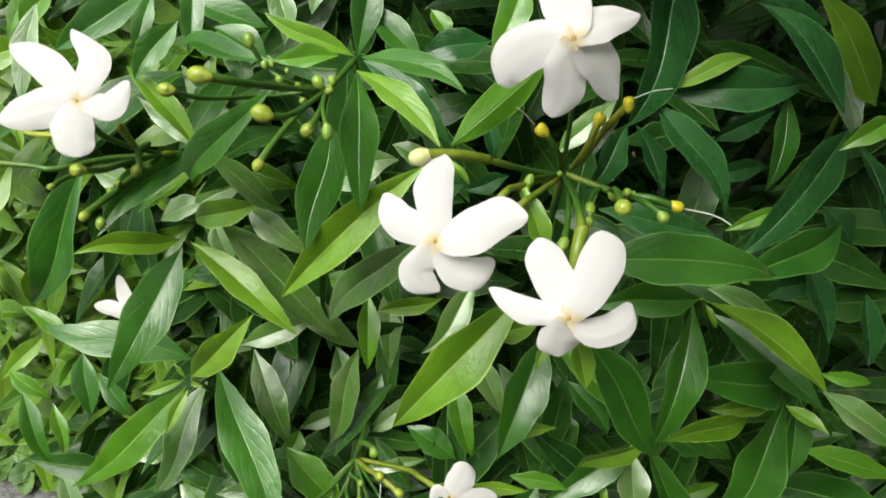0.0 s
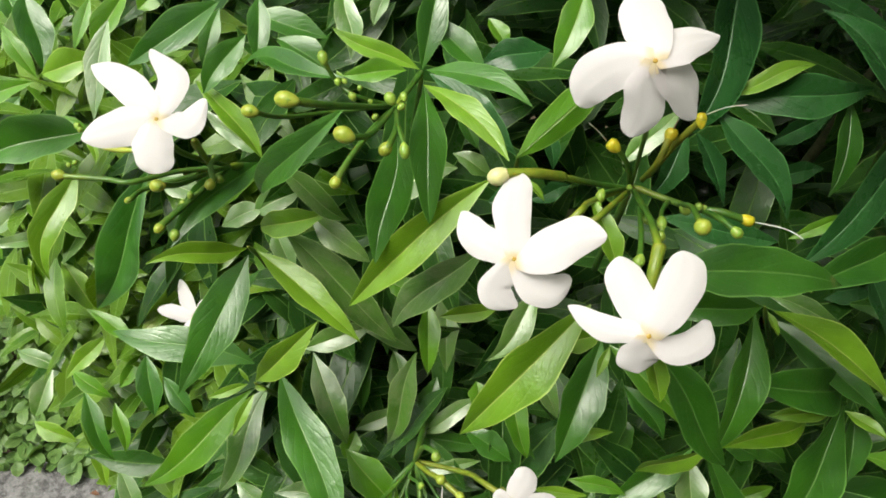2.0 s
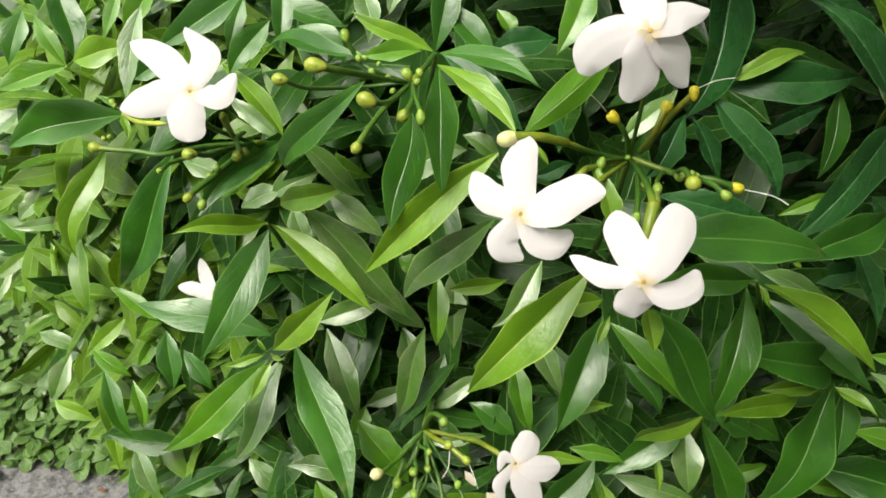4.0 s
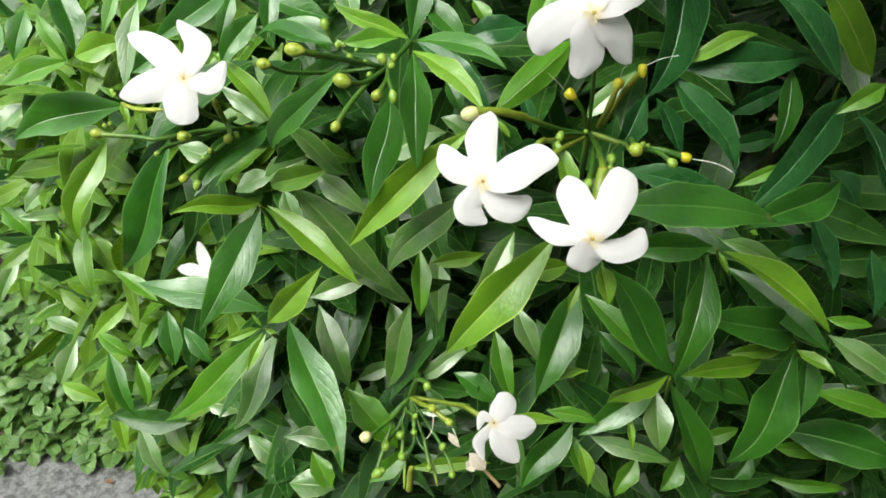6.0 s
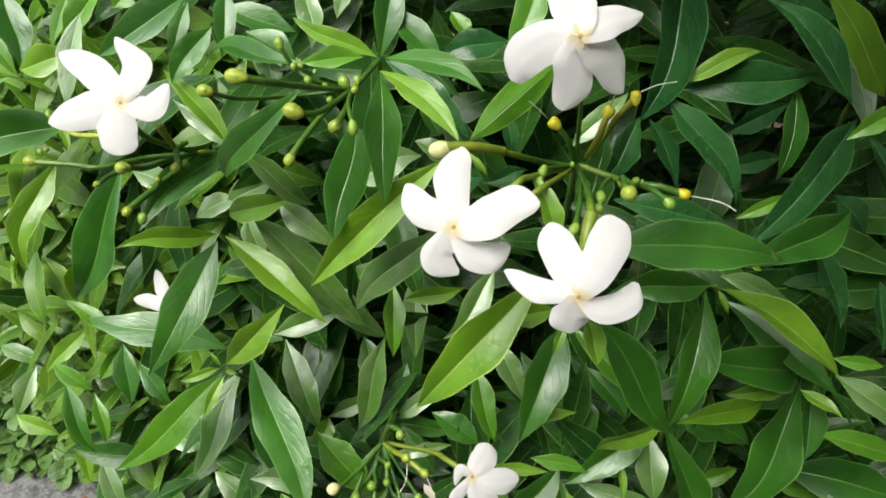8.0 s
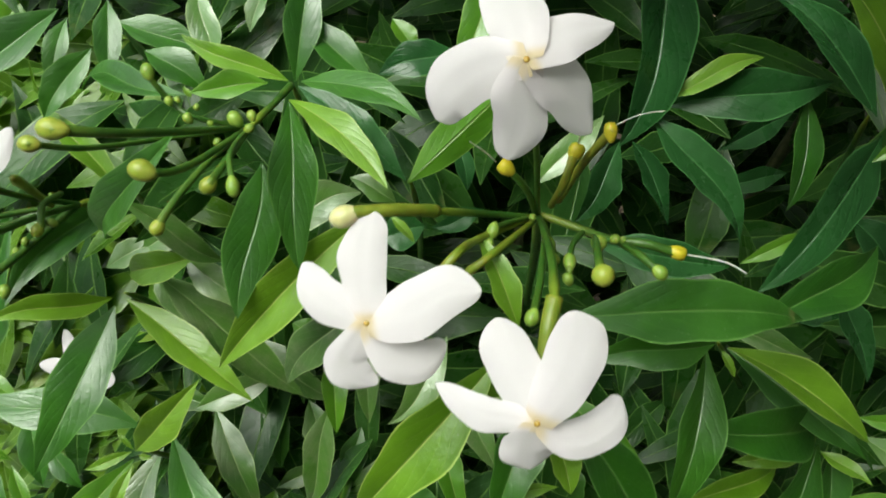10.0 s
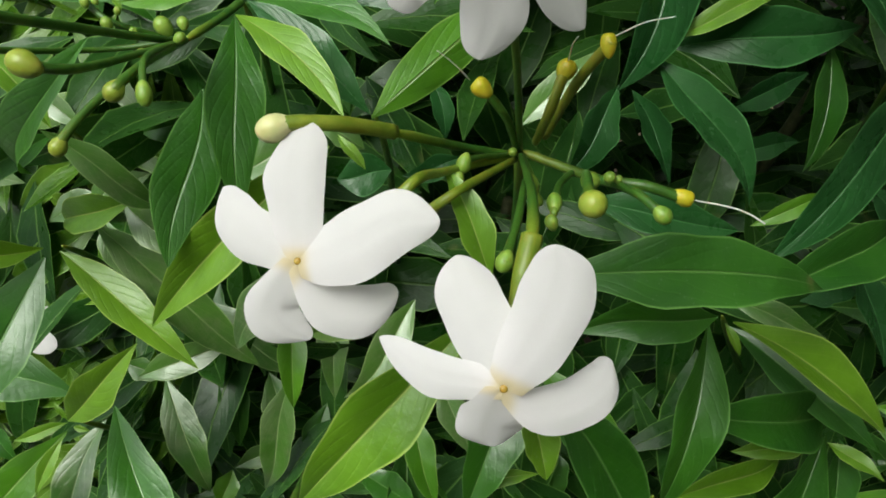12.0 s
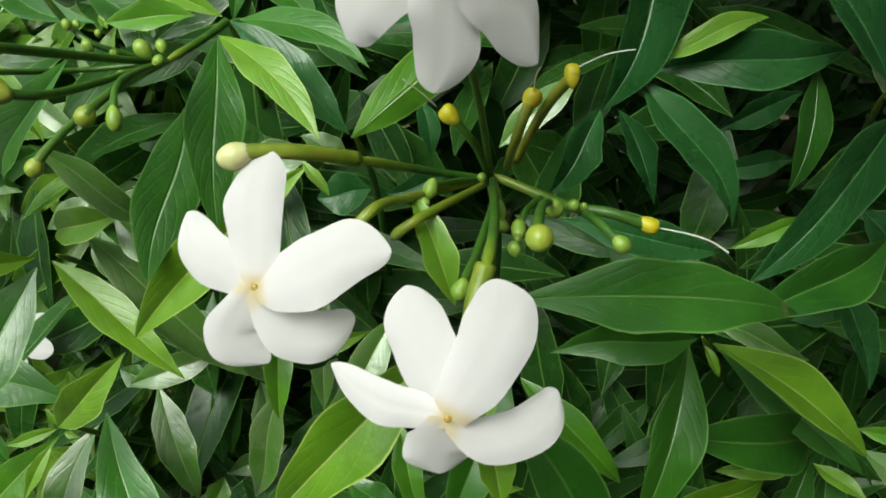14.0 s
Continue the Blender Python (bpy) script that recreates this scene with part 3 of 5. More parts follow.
leaf((-0.2425, 0.3087, 0.8575), (-0.2643, 0.3157, 0.8663), 0.0112, "pale")
leaf((-0.2565, 0.3033, 0.7958), (-0.2376, 0.3202, 0.8116), 0.0119, "pale")
leaf((-0.2656, 0.3193, 0.8129), (-0.2445, 0.3298, 0.8219), 0.0101, "plain")
leaf((-0.2572, 0.3129, 0.7771), (-0.2646, 0.2941, 0.7586), 0.0141, "pale")
leaf((-0.2031, 0.2755, 0.8492), (-0.1756, 0.2719, 0.8434), 0.0166, "pale")
leaf((-0.2477, 0.3048, 0.7681), (-0.2286, 0.2986, 0.7604), 0.0170, "pale")
leaf((-0.1634, 0.2635, 0.8911), (-0.1511, 0.3000, 0.9272), 0.0155, "mature")
leaf((0.1117, 0.3265, 1.1625), (0.0862, 0.2731, 1.1101), 0.0277, "shady_dark")
leaf((0.1050, 0.2880, 1.1205), (0.1409, 0.2931, 1.1323), 0.0089, "young")
leaf((0.1072, 0.2932, 1.1131), (0.1709, 0.2951, 1.1187), 0.0202, "shady_dark")
leaf((0.0993, 0.2838, 1.1164), (0.1324, 0.2536, 1.0752), 0.0186, "shady_dark")
leaf((0.1626, 0.2958, 1.1125), (0.1516, 0.2637, 1.0814), 0.0159, "mature", fold=0.2, turn=-12)
leaf((0.1852, 0.2760, 1.1066), (0.1318, 0.2288, 1.0746), 0.0230, "shady_dark")
leaf((0.1233, 0.2069, 1.0827), (0.1842, 0.2509, 1.0739), 0.0183, "mature")
leaf((0.0548, 0.1868, 1.1161), (0.1372, 0.2046, 1.0883), 0.0202, "mature", sway=0.0, fold=0.2, droop=0.06)
leaf((0.1154, 0.2155, 1.0635), (0.0683, 0.2107, 1.0623), 0.0151, "mature")
leaf((0.1221, 0.2183, 1.0570), (0.1818, 0.2031, 1.0120), 0.0185, "young")
leaf((0.1422, 0.2577, 1.0051), (0.1943, 0.2126, 0.9811), 0.0190, "mature")
leaf((0.1160, 0.2217, 1.0520), (0.0971, 0.1767, 1.0108), 0.0213, "mature")
leaf((0.1814, 0.2339, 0.9757), (0.1094, 0.2034, 1.0253), 0.0242, "mature")
leaf((0.1748, 0.2207, 0.9801), (0.1385, 0.2161, 0.9785), 0.0094, "young")
leaf((0.1835, 0.2295, 0.9677), (0.1463, 0.1883, 0.9097), 0.0317, "mature", fold=0.22)
leaf((0.1803, 0.2228, 0.9728), (0.1979, 0.2062, 0.9703), 0.0074, "young")
leaf((0.1934, 0.2327, 0.9581), (0.1884, 0.2052, 0.9305), 0.0196, "mature")
leaf((0.1925, 0.2202, 0.9889), (0.2340, 0.1992, 0.9643), 0.0165, "pale")
leaf((0.1950, 0.2161, 0.9418), (0.2488, 0.2069, 0.9282), 0.0137, "plain")
leaf((0.1995, 0.2381, 0.8666), (0.2846, 0.2251, 0.8468), 0.0288, "mature")
leaf((0.2006, 0.2385, 0.8467), (0.2372, 0.2323, 0.8375), 0.0109, "plain")
leaf((0.2037, 0.2381, 0.8080), (0.2646, 0.2323, 0.7973), 0.0096, "plain")
leaf((0.1049, 0.1861, 0.9986), (0.1626, 0.2216, 0.9664), 0.0122, "young")
leaf((0.0960, 0.1797, 1.0085), (0.0712, 0.1925, 0.9655), 0.0122, "young")
leaf((0.1052, 0.2003, 0.9744), (0.1335, 0.1798, 0.8981), 0.0182, "mature")
leaf((0.0999, 0.2033, 0.9630), (0.1018, 0.1787, 0.9378), 0.0163, "pale")
leaf((0.0531, 0.1549, 1.1122), (0.0846, 0.1432, 1.0589), 0.0170, "mature", fold=0.4)
leaf((0.0634, 0.2542, 0.9876), (0.1058, 0.2239, 0.9534), 0.0151, "plain")
leaf((0.0717, 0.2410, 0.9694), (0.0926, 0.2205, 0.9469), 0.0139, "mature")
leaf((0.1018, 0.2048, 0.9691), (0.0558, 0.1822, 0.9496), 0.0162, "mature")
leaf((0.0643, 0.1910, 0.9347), (0.1114, 0.1815, 0.9213), 0.0110, "pale")
leaf((0.0582, 0.1900, 0.9276), (0.0633, 0.1730, 0.9098), 0.0098, "young")
leaf((0.0827, 0.1927, 0.9570), (0.0854, 0.1769, 0.9407), 0.0047, "young")
leaf((0.1807, 0.2616, 1.0450), (0.1916, 0.2305, 1.0125), 0.0168, "shady_dark")
leaf((0.1273, 0.2370, 1.0458), (0.1630, 0.2284, 1.0343), 0.0104, "pale")
# Lighter young kind makes up for the light this leaf lacks.
leaf((0.2055, 0.2962, 1.1044), (0.1595, 0.2969, 1.1624), 0.0225, "young", turn=-14, fold=0.14)
leaf((0.1779, 0.2721, 1.1178), (0.1399, 0.3036, 1.1528), 0.0205, "shady_dark")
leaf((0.1559, 0.3658, 1.1276), (0.2011, 0.3547, 1.1128), 0.0156, "shady_dark")
leaf((0.1997, 0.2716, 1.1160), (0.1751, 0.2606, 1.1067), 0.0102, "plain")
leaf((0.2046, 0.2970, 1.0823), (0.2222, 0.2556, 1.0388), 0.0191, "shady_dark")
leaf((0.1501, 0.2431, 1.0903), (0.1255, 0.2352, 1.0842), 0.0065, "plain")
leaf((0.0740, 0.2480, 1.0855), (0.1258, 0.2421, 1.0755), 0.0144, "shady_dark")
leaf((0.0968, 0.2948, 1.0954), (0.1096, 0.2710, 1.0702), 0.0136, "shady_dark")
leaf((0.0874, 0.2771, 1.1097), (0.0689, 0.2558, 1.0894), 0.0145, "shady_dark")
leaf((0.0520, 0.2401, 1.1221), (0.0759, 0.2565, 1.1369), 0.0097, "pale")
leaf((0.0010, 0.3526, 1.1243), (0.0085, 0.3417, 1.1126), 0.0100, "plain")
leaf((0.0292, 0.3191, 1.1262), (-0.0038, 0.3123, 1.1219), 0.0159, "shady_dark")
leaf((0.0427, 0.3173, 1.1585), (0.0271, 0.2912, 1.1332), 0.0150, "plain")
leaf((-0.0014, 0.2702, 1.1457), (-0.0278, 0.2860, 1.1638), 0.0126, "mature")
leaf((-0.0592, 0.2960, 1.1720), (-0.0567, 0.2748, 1.1502), 0.0111, "pale")
leaf((-0.0455, 0.3323, 1.1521), (-0.0522, 0.3196, 1.1397), 0.0087, "pale")
leaf((0.2308, 0.2743, 1.0000), (0.2314, 0.2464, 0.9715), 0.0195, "shady_dark")
leaf((0.1864, 0.2195, 1.0043), (0.2119, 0.2170, 0.9997), 0.0072, "plain")
leaf((0.0427, 0.1862, 1.0822), (0.0203, 0.1830, 1.0807), 0.0105, "young")
leaf((0.0403, 0.1695, 1.1340), (0.0307, 0.1864, 1.1519), 0.0078, "young")
leaf((0.0098, 0.1814, 1.1656), (0.0152, 0.1765, 1.1602), 0.0026, "young")
leaf((0.0520, 0.2080, 1.0465), (0.0457, 0.1979, 1.0367), 0.0047, "young")
leaf((0.2070, 0.3061, 1.0343), (0.2227, 0.2915, 1.0181), 0.0195, "shady_dark")
leaf((0.1842, 0.2938, 0.9806), (0.2224, 0.3000, 0.9839), 0.0159, "shady_dark")
leaf((0.1561, 0.3523, 1.0424), (0.1950, 0.3660, 1.0533), 0.0139, "shady_dark")
leaf((0.1620, 0.3560, 1.0171), (0.1987, 0.3598, 1.0181), 0.0130, "shady_dark")
leaf((0.0469, 0.1410, 1.1288), (0.0497, 0.1308, 1.1181), 0.0082, "young")
leaf((0.1190, 0.2174, 1.0580), (0.1239, 0.2099, 1.0500), 0.0036, "young")
leaf((0.1364, 0.2286, 1.0609), (0.1409, 0.2272, 1.0590), 0.0028, "young")
leaf((-0.1208, 0.2238, 0.9974), (-0.1262, 0.2288, 1.0029), 0.0022, "young")
leaf((-0.1175, 0.2204, 0.9980), (-0.1111, 0.2195, 0.9966), 0.0028, "young")
leaf((-0.1722, 0.2646, 1.1216), (-0.1703, 0.2559, 1.1126), 0.0039, "young")
leaf((-0.1825, 0.2821, 1.1116), (-0.1943, 0.2863, 1.1168), 0.0029, "plain")
leaf((-0.0565, 0.2513, 1.1562), (-0.0590, 0.2539, 1.1591), 0.0020, "young")
leaf((-0.0048, 0.1663, 0.9584), (0.0037, 0.1601, 0.9514), 0.0084, "dry")
leaf((-0.0156, 0.1710, 0.9712), (-0.0102, 0.1657, 0.9653), 0.0039, "dry")
leaf((-0.0069, 0.1628, 0.9478), (-0.0006, 0.1656, 0.9502), 0.0067, "dry")
leaf((-0.0417, 0.1883, 0.9048), (0.0071, 0.1918, 0.9046), 0.0092, "young")
leaf((0.0183, 0.1743, 0.9822), (0.0451, 0.1728, 0.9786), 0.0059, "young")
leaf((0.0377, 0.1877, 0.9665), (0.0663, 0.1830, 0.9594), 0.0083, "plain")
leaf((0.0552, 0.2005, 0.9353), (0.0249, 0.1724, 0.9090), 0.0183, "mature")
leaf((0.0533, 0.2012, 0.9255), (0.0638, 0.1795, 0.9025), 0.0093, "plain")
leaf((0.0331, 0.2117, 0.9637), (0.0641, 0.2152, 0.9649), 0.0070, "young")
leaf((0.0650, 0.2478, 0.9431), (0.0696, 0.2220, 0.9164), 0.0182, "mature")
leaf((0.0184, 0.2166, 0.9149), (0.0251, 0.1871, 0.8843), 0.0090, "pale")
leaf((0.0357, 0.2278, 0.9106), (0.0190, 0.2424, 0.9268), 0.0155, "mature")
leaf((-0.0441, 0.2470, 0.9079), (-0.0011, 0.2453, 0.9027), 0.0125, "mature")
leaf((-0.0046, 0.2277, 0.9137), (-0.0407, 0.2240, 0.9128), 0.0078, "pale")
leaf((-0.0796, 0.2485, 0.9121), (-0.0854, 0.2365, 0.9004), 0.0125, "plain")
leaf((-0.0875, 0.2194, 0.8831), (-0.1286, 0.2207, 0.8876), 0.0147, "pale")
leaf((-0.0699, 0.1915, 0.8819), (-0.0409, 0.2101, 0.8986), 0.0129, "plain")
leaf((-0.1300, 0.2096, 0.8479), (-0.0990, 0.2079, 0.8437), 0.0191, "pale")
leaf((-0.1143, 0.2251, 0.8624), (-0.1029, 0.2064, 0.8425), 0.0152, "plain")
leaf((0.1241, 0.2027, 0.8925), (0.1115, 0.1874, 0.8779), 0.0135, "plain")
leaf((0.1697, 0.2143, 0.8436), (0.1813, 0.2281, 0.8567), 0.0146, "mature")
leaf((0.0995, 0.2071, 0.8846), (0.0848, 0.1889, 0.8672), 0.0139, "plain")
leaf((0.0827, 0.1937, 0.8580), (0.0646, 0.2112, 0.8772), 0.0115, "pale")
leaf((0.1526, 0.2284, 0.9164), (0.1263, 0.2374, 0.9277), 0.0146, "mature")
leaf((0.1395, 0.2438, 0.9188), (0.1718, 0.2322, 0.9045), 0.0173, "mature")
leaf((0.1418, 0.2214, 0.8816), (0.1676, 0.2274, 0.8857), 0.0108, "plain")
leaf((-0.1168, 0.2667, 0.9765), (-0.0992, 0.2623, 0.9706), 0.0104, "pale")
leaf((-0.0363, 0.2657, 1.0120), (-0.0528, 0.2721, 1.0199), 0.0130, "plain")
leaf((-0.0741, 0.2929, 0.9998), (-0.0868, 0.2665, 0.9739), 0.0159, "mature")
leaf((-0.0791, 0.2879, 0.9522), (-0.0758, 0.2565, 0.9200), 0.0147, "mature")
leaf((-0.0812, 0.2544, 0.9039), (-0.0506, 0.2660, 0.9134), 0.0112, "pale")
leaf((-0.0068, 0.2363, 0.9799), (-0.0053, 0.2259, 0.9691), 0.0130, "plain")
leaf((-0.0238, 0.2338, 1.0358), (0.0066, 0.2391, 1.0387), 0.0089, "young")
leaf((-0.0488, 0.2813, 1.0718), (-0.0145, 0.2911, 1.0791), 0.0183, "pale")
leaf((0.0012, 0.2735, 1.0885), (-0.0165, 0.2802, 1.0967), 0.0105, "pale")
leaf((-0.0138, 0.3023, 1.1047), (-0.0049, 0.2898, 1.0913), 0.0089, "mature")
# Dark kind on these three puts shade behind the stalks into colour.
leaf((0.0145, 0.2303, 1.1150), (-0.0012, 0.2280, 1.1138), 0.0128, "shady_dark")
leaf((0.0351, 0.2566, 1.0973), (0.0153, 0.2520, 1.0942), 0.0083, "shady_dark")
leaf((0.0251, 0.2909, 1.1044), (0.0294, 0.2765, 1.0894), 0.0087, "shady_dark")
leaf((-0.1302, 0.3158, 1.0275), (-0.1018, 0.3266, 1.0363), 0.0159, "pale")
leaf((-0.1479, 0.3103, 1.0233), (-0.1231, 0.3185, 1.0297), 0.0139, "pale")
leaf((-0.0953, 0.3150, 1.0668), (-0.0688, 0.3182, 1.0680), 0.0130, "mature")
leaf((-0.1158, 0.3494, 1.1321), (-0.0778, 0.3417, 1.1213), 0.0156, "mature")
leaf((-0.1009, 0.3319, 1.1274), (-0.0762, 0.3197, 1.1130), 0.0152, "mature")
leaf((-0.1717, 0.3055, 1.0632), (-0.1420, 0.2995, 1.0547), 0.0130, "pale")
leaf((-0.1927, 0.3931, 1.1111), (-0.1784, 0.4034, 1.1205), 0.0139, "plain")
leaf((-0.3271, 0.4330, 1.0764), (-0.3353, 0.4133, 1.0570), 0.0155, "mature")
leaf((-0.2919, 0.4064, 1.0466), (-0.3120, 0.3863, 1.0277), 0.0155, "mature")
leaf((-0.2565, 0.3992, 1.0365), (-0.2882, 0.3899, 1.0295), 0.0140, "mature")
leaf((-0.3026, 0.4174, 1.0300), (-0.3110, 0.3970, 1.0099), 0.0161, "mature")
leaf((-0.0533, 0.2648, 0.9696), (-0.0458, 0.2430, 0.9468), 0.0146, "pale")
leaf((-0.0704, 0.2905, 0.9828), (-0.0523, 0.2689, 0.9594), 0.0163, "mature")
leaf((-0.0294, 0.2610, 0.9496), (-0.0398, 0.2380, 0.9269), 0.0141, "mature")
leaf((-0.1930, 0.3683, 1.0859), (-0.2108, 0.3603, 1.0791), 0.0139, "mature")
leaf((-0.3527, 0.4831, 1.0723), (-0.3296, 0.4660, 1.0531), 0.0208, "mature")
leaf((-0.3592, 0.4124, 0.9722), (-0.3331, 0.4040, 0.9617), 0.0189, "mature")
leaf((-0.3252, 0.4120, 0.9548), (-0.3521, 0.3924, 0.9370), 0.0175, "pale")
leaf((-0.3995, 0.4312, 0.9087), (-0.3758, 0.4151, 0.8905), 0.0188, "plain")
leaf((-0.3118, 0.3946, 1.0362), (-0.3278, 0.3802, 1.0228), 0.0155, "pale")

# open flowers
flower((0.0049, 0.1512, 1.1608), (0, -0.66, 0.75), "white flower with five twisted petals beside yellow buds", [
    ([(-0.1, 5.9, -0.2), (-0.4, 14.0, -0.4), (0.5, 20.0, -0.6), (2.2, 25.2, -0.8)], 11.3, 0.5, 0.2),
    ([(-5.0, 2.8, -1.9), (-10.0, 5.8, -3.7), (-13.7, 10.0, -5.5), (-15.3, 14.5, -7.0)], 10.3, 0.5, 0.1),
    ([(-3.4, -4.0, -1.8), (-5.8, -8.4, -3.6), (-3.7, -12.3, -5.2), (0.8, -14.3, -7.0)], 10.0, 0, 0.3),
    ([(2.7, -5.4, -1.9), (6.8, -8.7, -3.5), (12.2, -9.2, -5.1), (17.3, -6.0, -7.0)], 10.2, 0, 0.6),
    ([(5.2, 0.6, 1.3), (11.5, 3.0, 3.0), (18.8, 6.6, 5.2), (25.5, 6.1, 7.0)], 12.9, 0.2, 0.3),
])
flower((0.0402, 0.1270, 1.1556), (0, -0.66, 0.75), "white flower with upright petals above a bright leaf", [
    ([(-1.1, 4.7, -0.8), (-4.1, 11.6, -2.1), (-6.2, 17.5, -3.1), (-7.2, 21.7, -3.8)], 11.3, 0, 0.3),
    ([(3.3, 5.0, 1.5), (7.5, 12.3, 3.6), (9.4, 18.0, 5.1), (8.4, 22.5, 6.3)], 12.1, 0, 0.4),
    ([(-4.6, 1.0, -1.8), (-10.3, 1.9, -3.8), (-15.7, 4.5, -5.9), (-20.7, 8.2, -8.0)], 7.5, 0.2, 0.05),
    ([(-0.7, -3.4, -2.6), (-2.2, -6.7, -5.2), (-1.7, -10.7, -8.0)], 11.9, 0, 0.6),
    ([(4.7, -3.9, -2.0), (11.3, -3.5, -4.3), (16.9, -0.3, -6.5), (18.8, 3.5, -8.0)], 8.6, 0, 0.6),
])
flower((0.0414, 0.1752, 1.2103), (0, -0.66, 0.75), "white pinwheel flower with a yellow throat", [
    ([(-0.5, 6.3, -1.2), (-2.1, 12.9, -2.5), (-3.9, 20.5, -4.0)], 12.8, -0.3, 0.7),
    ([(4.6, 3.3, -1.9), (10.7, 6.9, -4.0), (19.0, 8.6, -6.6)], 10.8, 0.5, 0),
    ([(4.9, -2.4, -4.7), (10.4, -5.7, -9.8), (14.6, -12.1, -16.0)], 12.3, 0.5, 0.2),
    ([(-1.4, -4.8, -4.6), (-1.2, -10.8, -10.0), (-3.8, -17.1, -16.0)], 11.7, 0.5, 0.7),
    ([(-4.7, 0.9, -3.1), (-11.2, 0.1, -7.8), (-16.9, -3.2, -12.7), (-19.1, -7.2, -16.0)], 12.9, -0.4, 0.6),
])
flower((-0.1185, 0.2202, 1.1618), (0.1, -0.6, 0.8), "white flower with bluish shaded petals on the outer side", [
    ([(-3.6, 6.7, -0.2), (-11.1, 16.0, -1.5), (-22.4, 24.1, -4.3)], 12.0, 0, 0.3),
    ([(3.9, 5.9, -0.2), (6.9, 15.2, -1.1), (-0.6, 27.5, -3.0)], 12.0, -0.4, 0.1),
    ([(6.8, -3.1, -0.2), (12.2, -2.2, -0.6), (17.6, 5.7, -1.4)], 10.5, -0.3, 0.4),
    ([(-1.6, -6.3, -0.2), (-2.3, -13.1, -0.7), (-1.8, -19.4, -1.5)], 13.7, 0, 1),
    ([(-6.5, -0.9, -0.2), (-16.2, -1.9, -1.1), (-27.6, -3.2, -3.1)], 13.5, 0.3, 0.4),
])
flower((0.0083, 0.1597, 0.9978), (0.2, -0.7, 0.65), "small white flower low in the shrub among spent stalks", [
    ([(4.3, 4.4, -0.2), (8.1, 8.1, -0.5), (10.3, 12.9, -1.1)], 12.0, 0, 0.7),
    ([(6.8, -4.1, -0.3), (13.4, -6.0, -0.9), (21.3, -7.4, -2.0)], 12.2, 0, 0.7),
    ([(1.9, -7.5, -0.2), (4.0, -14.5, -0.9), (8.9, -23.3, -2.5)], 13.4, 0.4, 0.4),
    ([(-5.9, -4.5, -0.2), (-9.6, -8.9, -0.7), (-8.7, -17.5, -1.5)], 7.1, 0, 0.1),
    ([(-2.7, 3.6, -0.1), (-5.4, 3.9, -0.2), (-8.6, -1.8, -0.3)], 5.9, 0, 0.3),
])
flower((-0.1656, 0.2785, 0.9825), (0, -0.6, 0.8), "white flower half hidden behind a leaf", [
    ([(-3.5, 6.0, -0.2), (-7.5, 13.5, -1.0), (-10.8, 22.0, -2.4)], 8.4, 0.2, 0.2),
    ([(-6.5, 1.2, -0.2), (-14.0, 3.8, -0.8), (-23.0, 5.0, -2.2)], 8.6, 0, 0.5),
    ([(4.0, 3.5, -0.1), (8.5, 8.0, -0.5), (14.0, 12.0, -1.4)], 10.5, 0, 0.4),
    ([(5.0, -1.5, -0.1), (10.0, -3.8, -0.5), (16.0, -5.5, -1.1)], 11.0, 0, 0.4),
    ([(-1.5, -6.0, -0.2), (-1.0, -13.0, -0.7), (-3.5, -19.0, -1.5)], 11.0, 0, 0.4),
])

# buds, tubes, spent stalks and twigs
cluster("spreading cluster of yellow-green buds and spent calyxes", (0.0484, 0.2070, 1.1387))
bud((0.0007, 0.1694, 1.1765), 0.0027, "cream", 1.22, (-0.97, -0.21, -0.14))
stalk([(0.0007, 0.1694, 1.1765), (0.0038, 0.1701, 1.1770), (0.0120, 0.1734, 1.1741), (0.0210, 0.1815, 1.1658)], 0.0015, 0.0016, "olive")
stalk([(0.0205, 0.1807, 1.1665), (0.0343, 0.2000, 1.1469), (0.0484, 0.2068, 1.1384)], 0.0012, 0.0009, "green")
bud((0.0390, 0.2006, 1.1627), 0.0022, "spent", 1.15, (-0.75, 0.43, 0.50))
stalk([(0.0390, 0.2006, 1.1627), (0.0405, 0.1997, 1.1617), (0.0451, 0.2006, 1.1536), (0.0484, 0.2075, 1.1392)], 0.0010, 0.0010, "green")
stalk([(0.0366, 0.2000, 1.1651), (0.0336, 0.1987, 1.1697), (0.0299, 0.1972, 1.1743)], 0.0002, 0.0001, "white")
bud((0.0575, 0.2012, 1.1664), 0.0022, "spent", 1.15, (0.45, 0.64, 0.62))
stalk([(0.0575, 0.2012, 1.1664), (0.0564, 0.1996, 1.1649), (0.0539, 0.1977, 1.1574), (0.0528, 0.2091, 1.1405)], 0.0014, 0.0010, "fading")
bud((0.0655, 0.2000, 1.1731), 0.0017, "spent", 1.60, (0.02, 0.70, 0.71))
stalk([(0.0655, 0.2000, 1.1731), (0.0654, 0.1997, 1.1727), (0.0601, 0.2025, 1.1617), (0.0551, 0.2102, 1.1414)], 0.0014, 0.0011, "fading")
stalk([(0.0662, 0.2006, 1.1740), (0.0718, 0.1987, 1.1784), (0.0771, 0.1961, 1.1811)], 0.0002, 0.0001, "white")
stalk([(0.0577, 0.2014, 1.1680), (0.0578, 0.1980, 1.1745), (0.0584, 0.1955, 1.1777)], 0.0002, 0.0001, "white")
stalk([(0.0430, 0.1751, 1.1960), (0.0458, 0.1889, 1.1742), (0.0488, 0.2075, 1.1392)], 0.0008, 0.0008, "green")
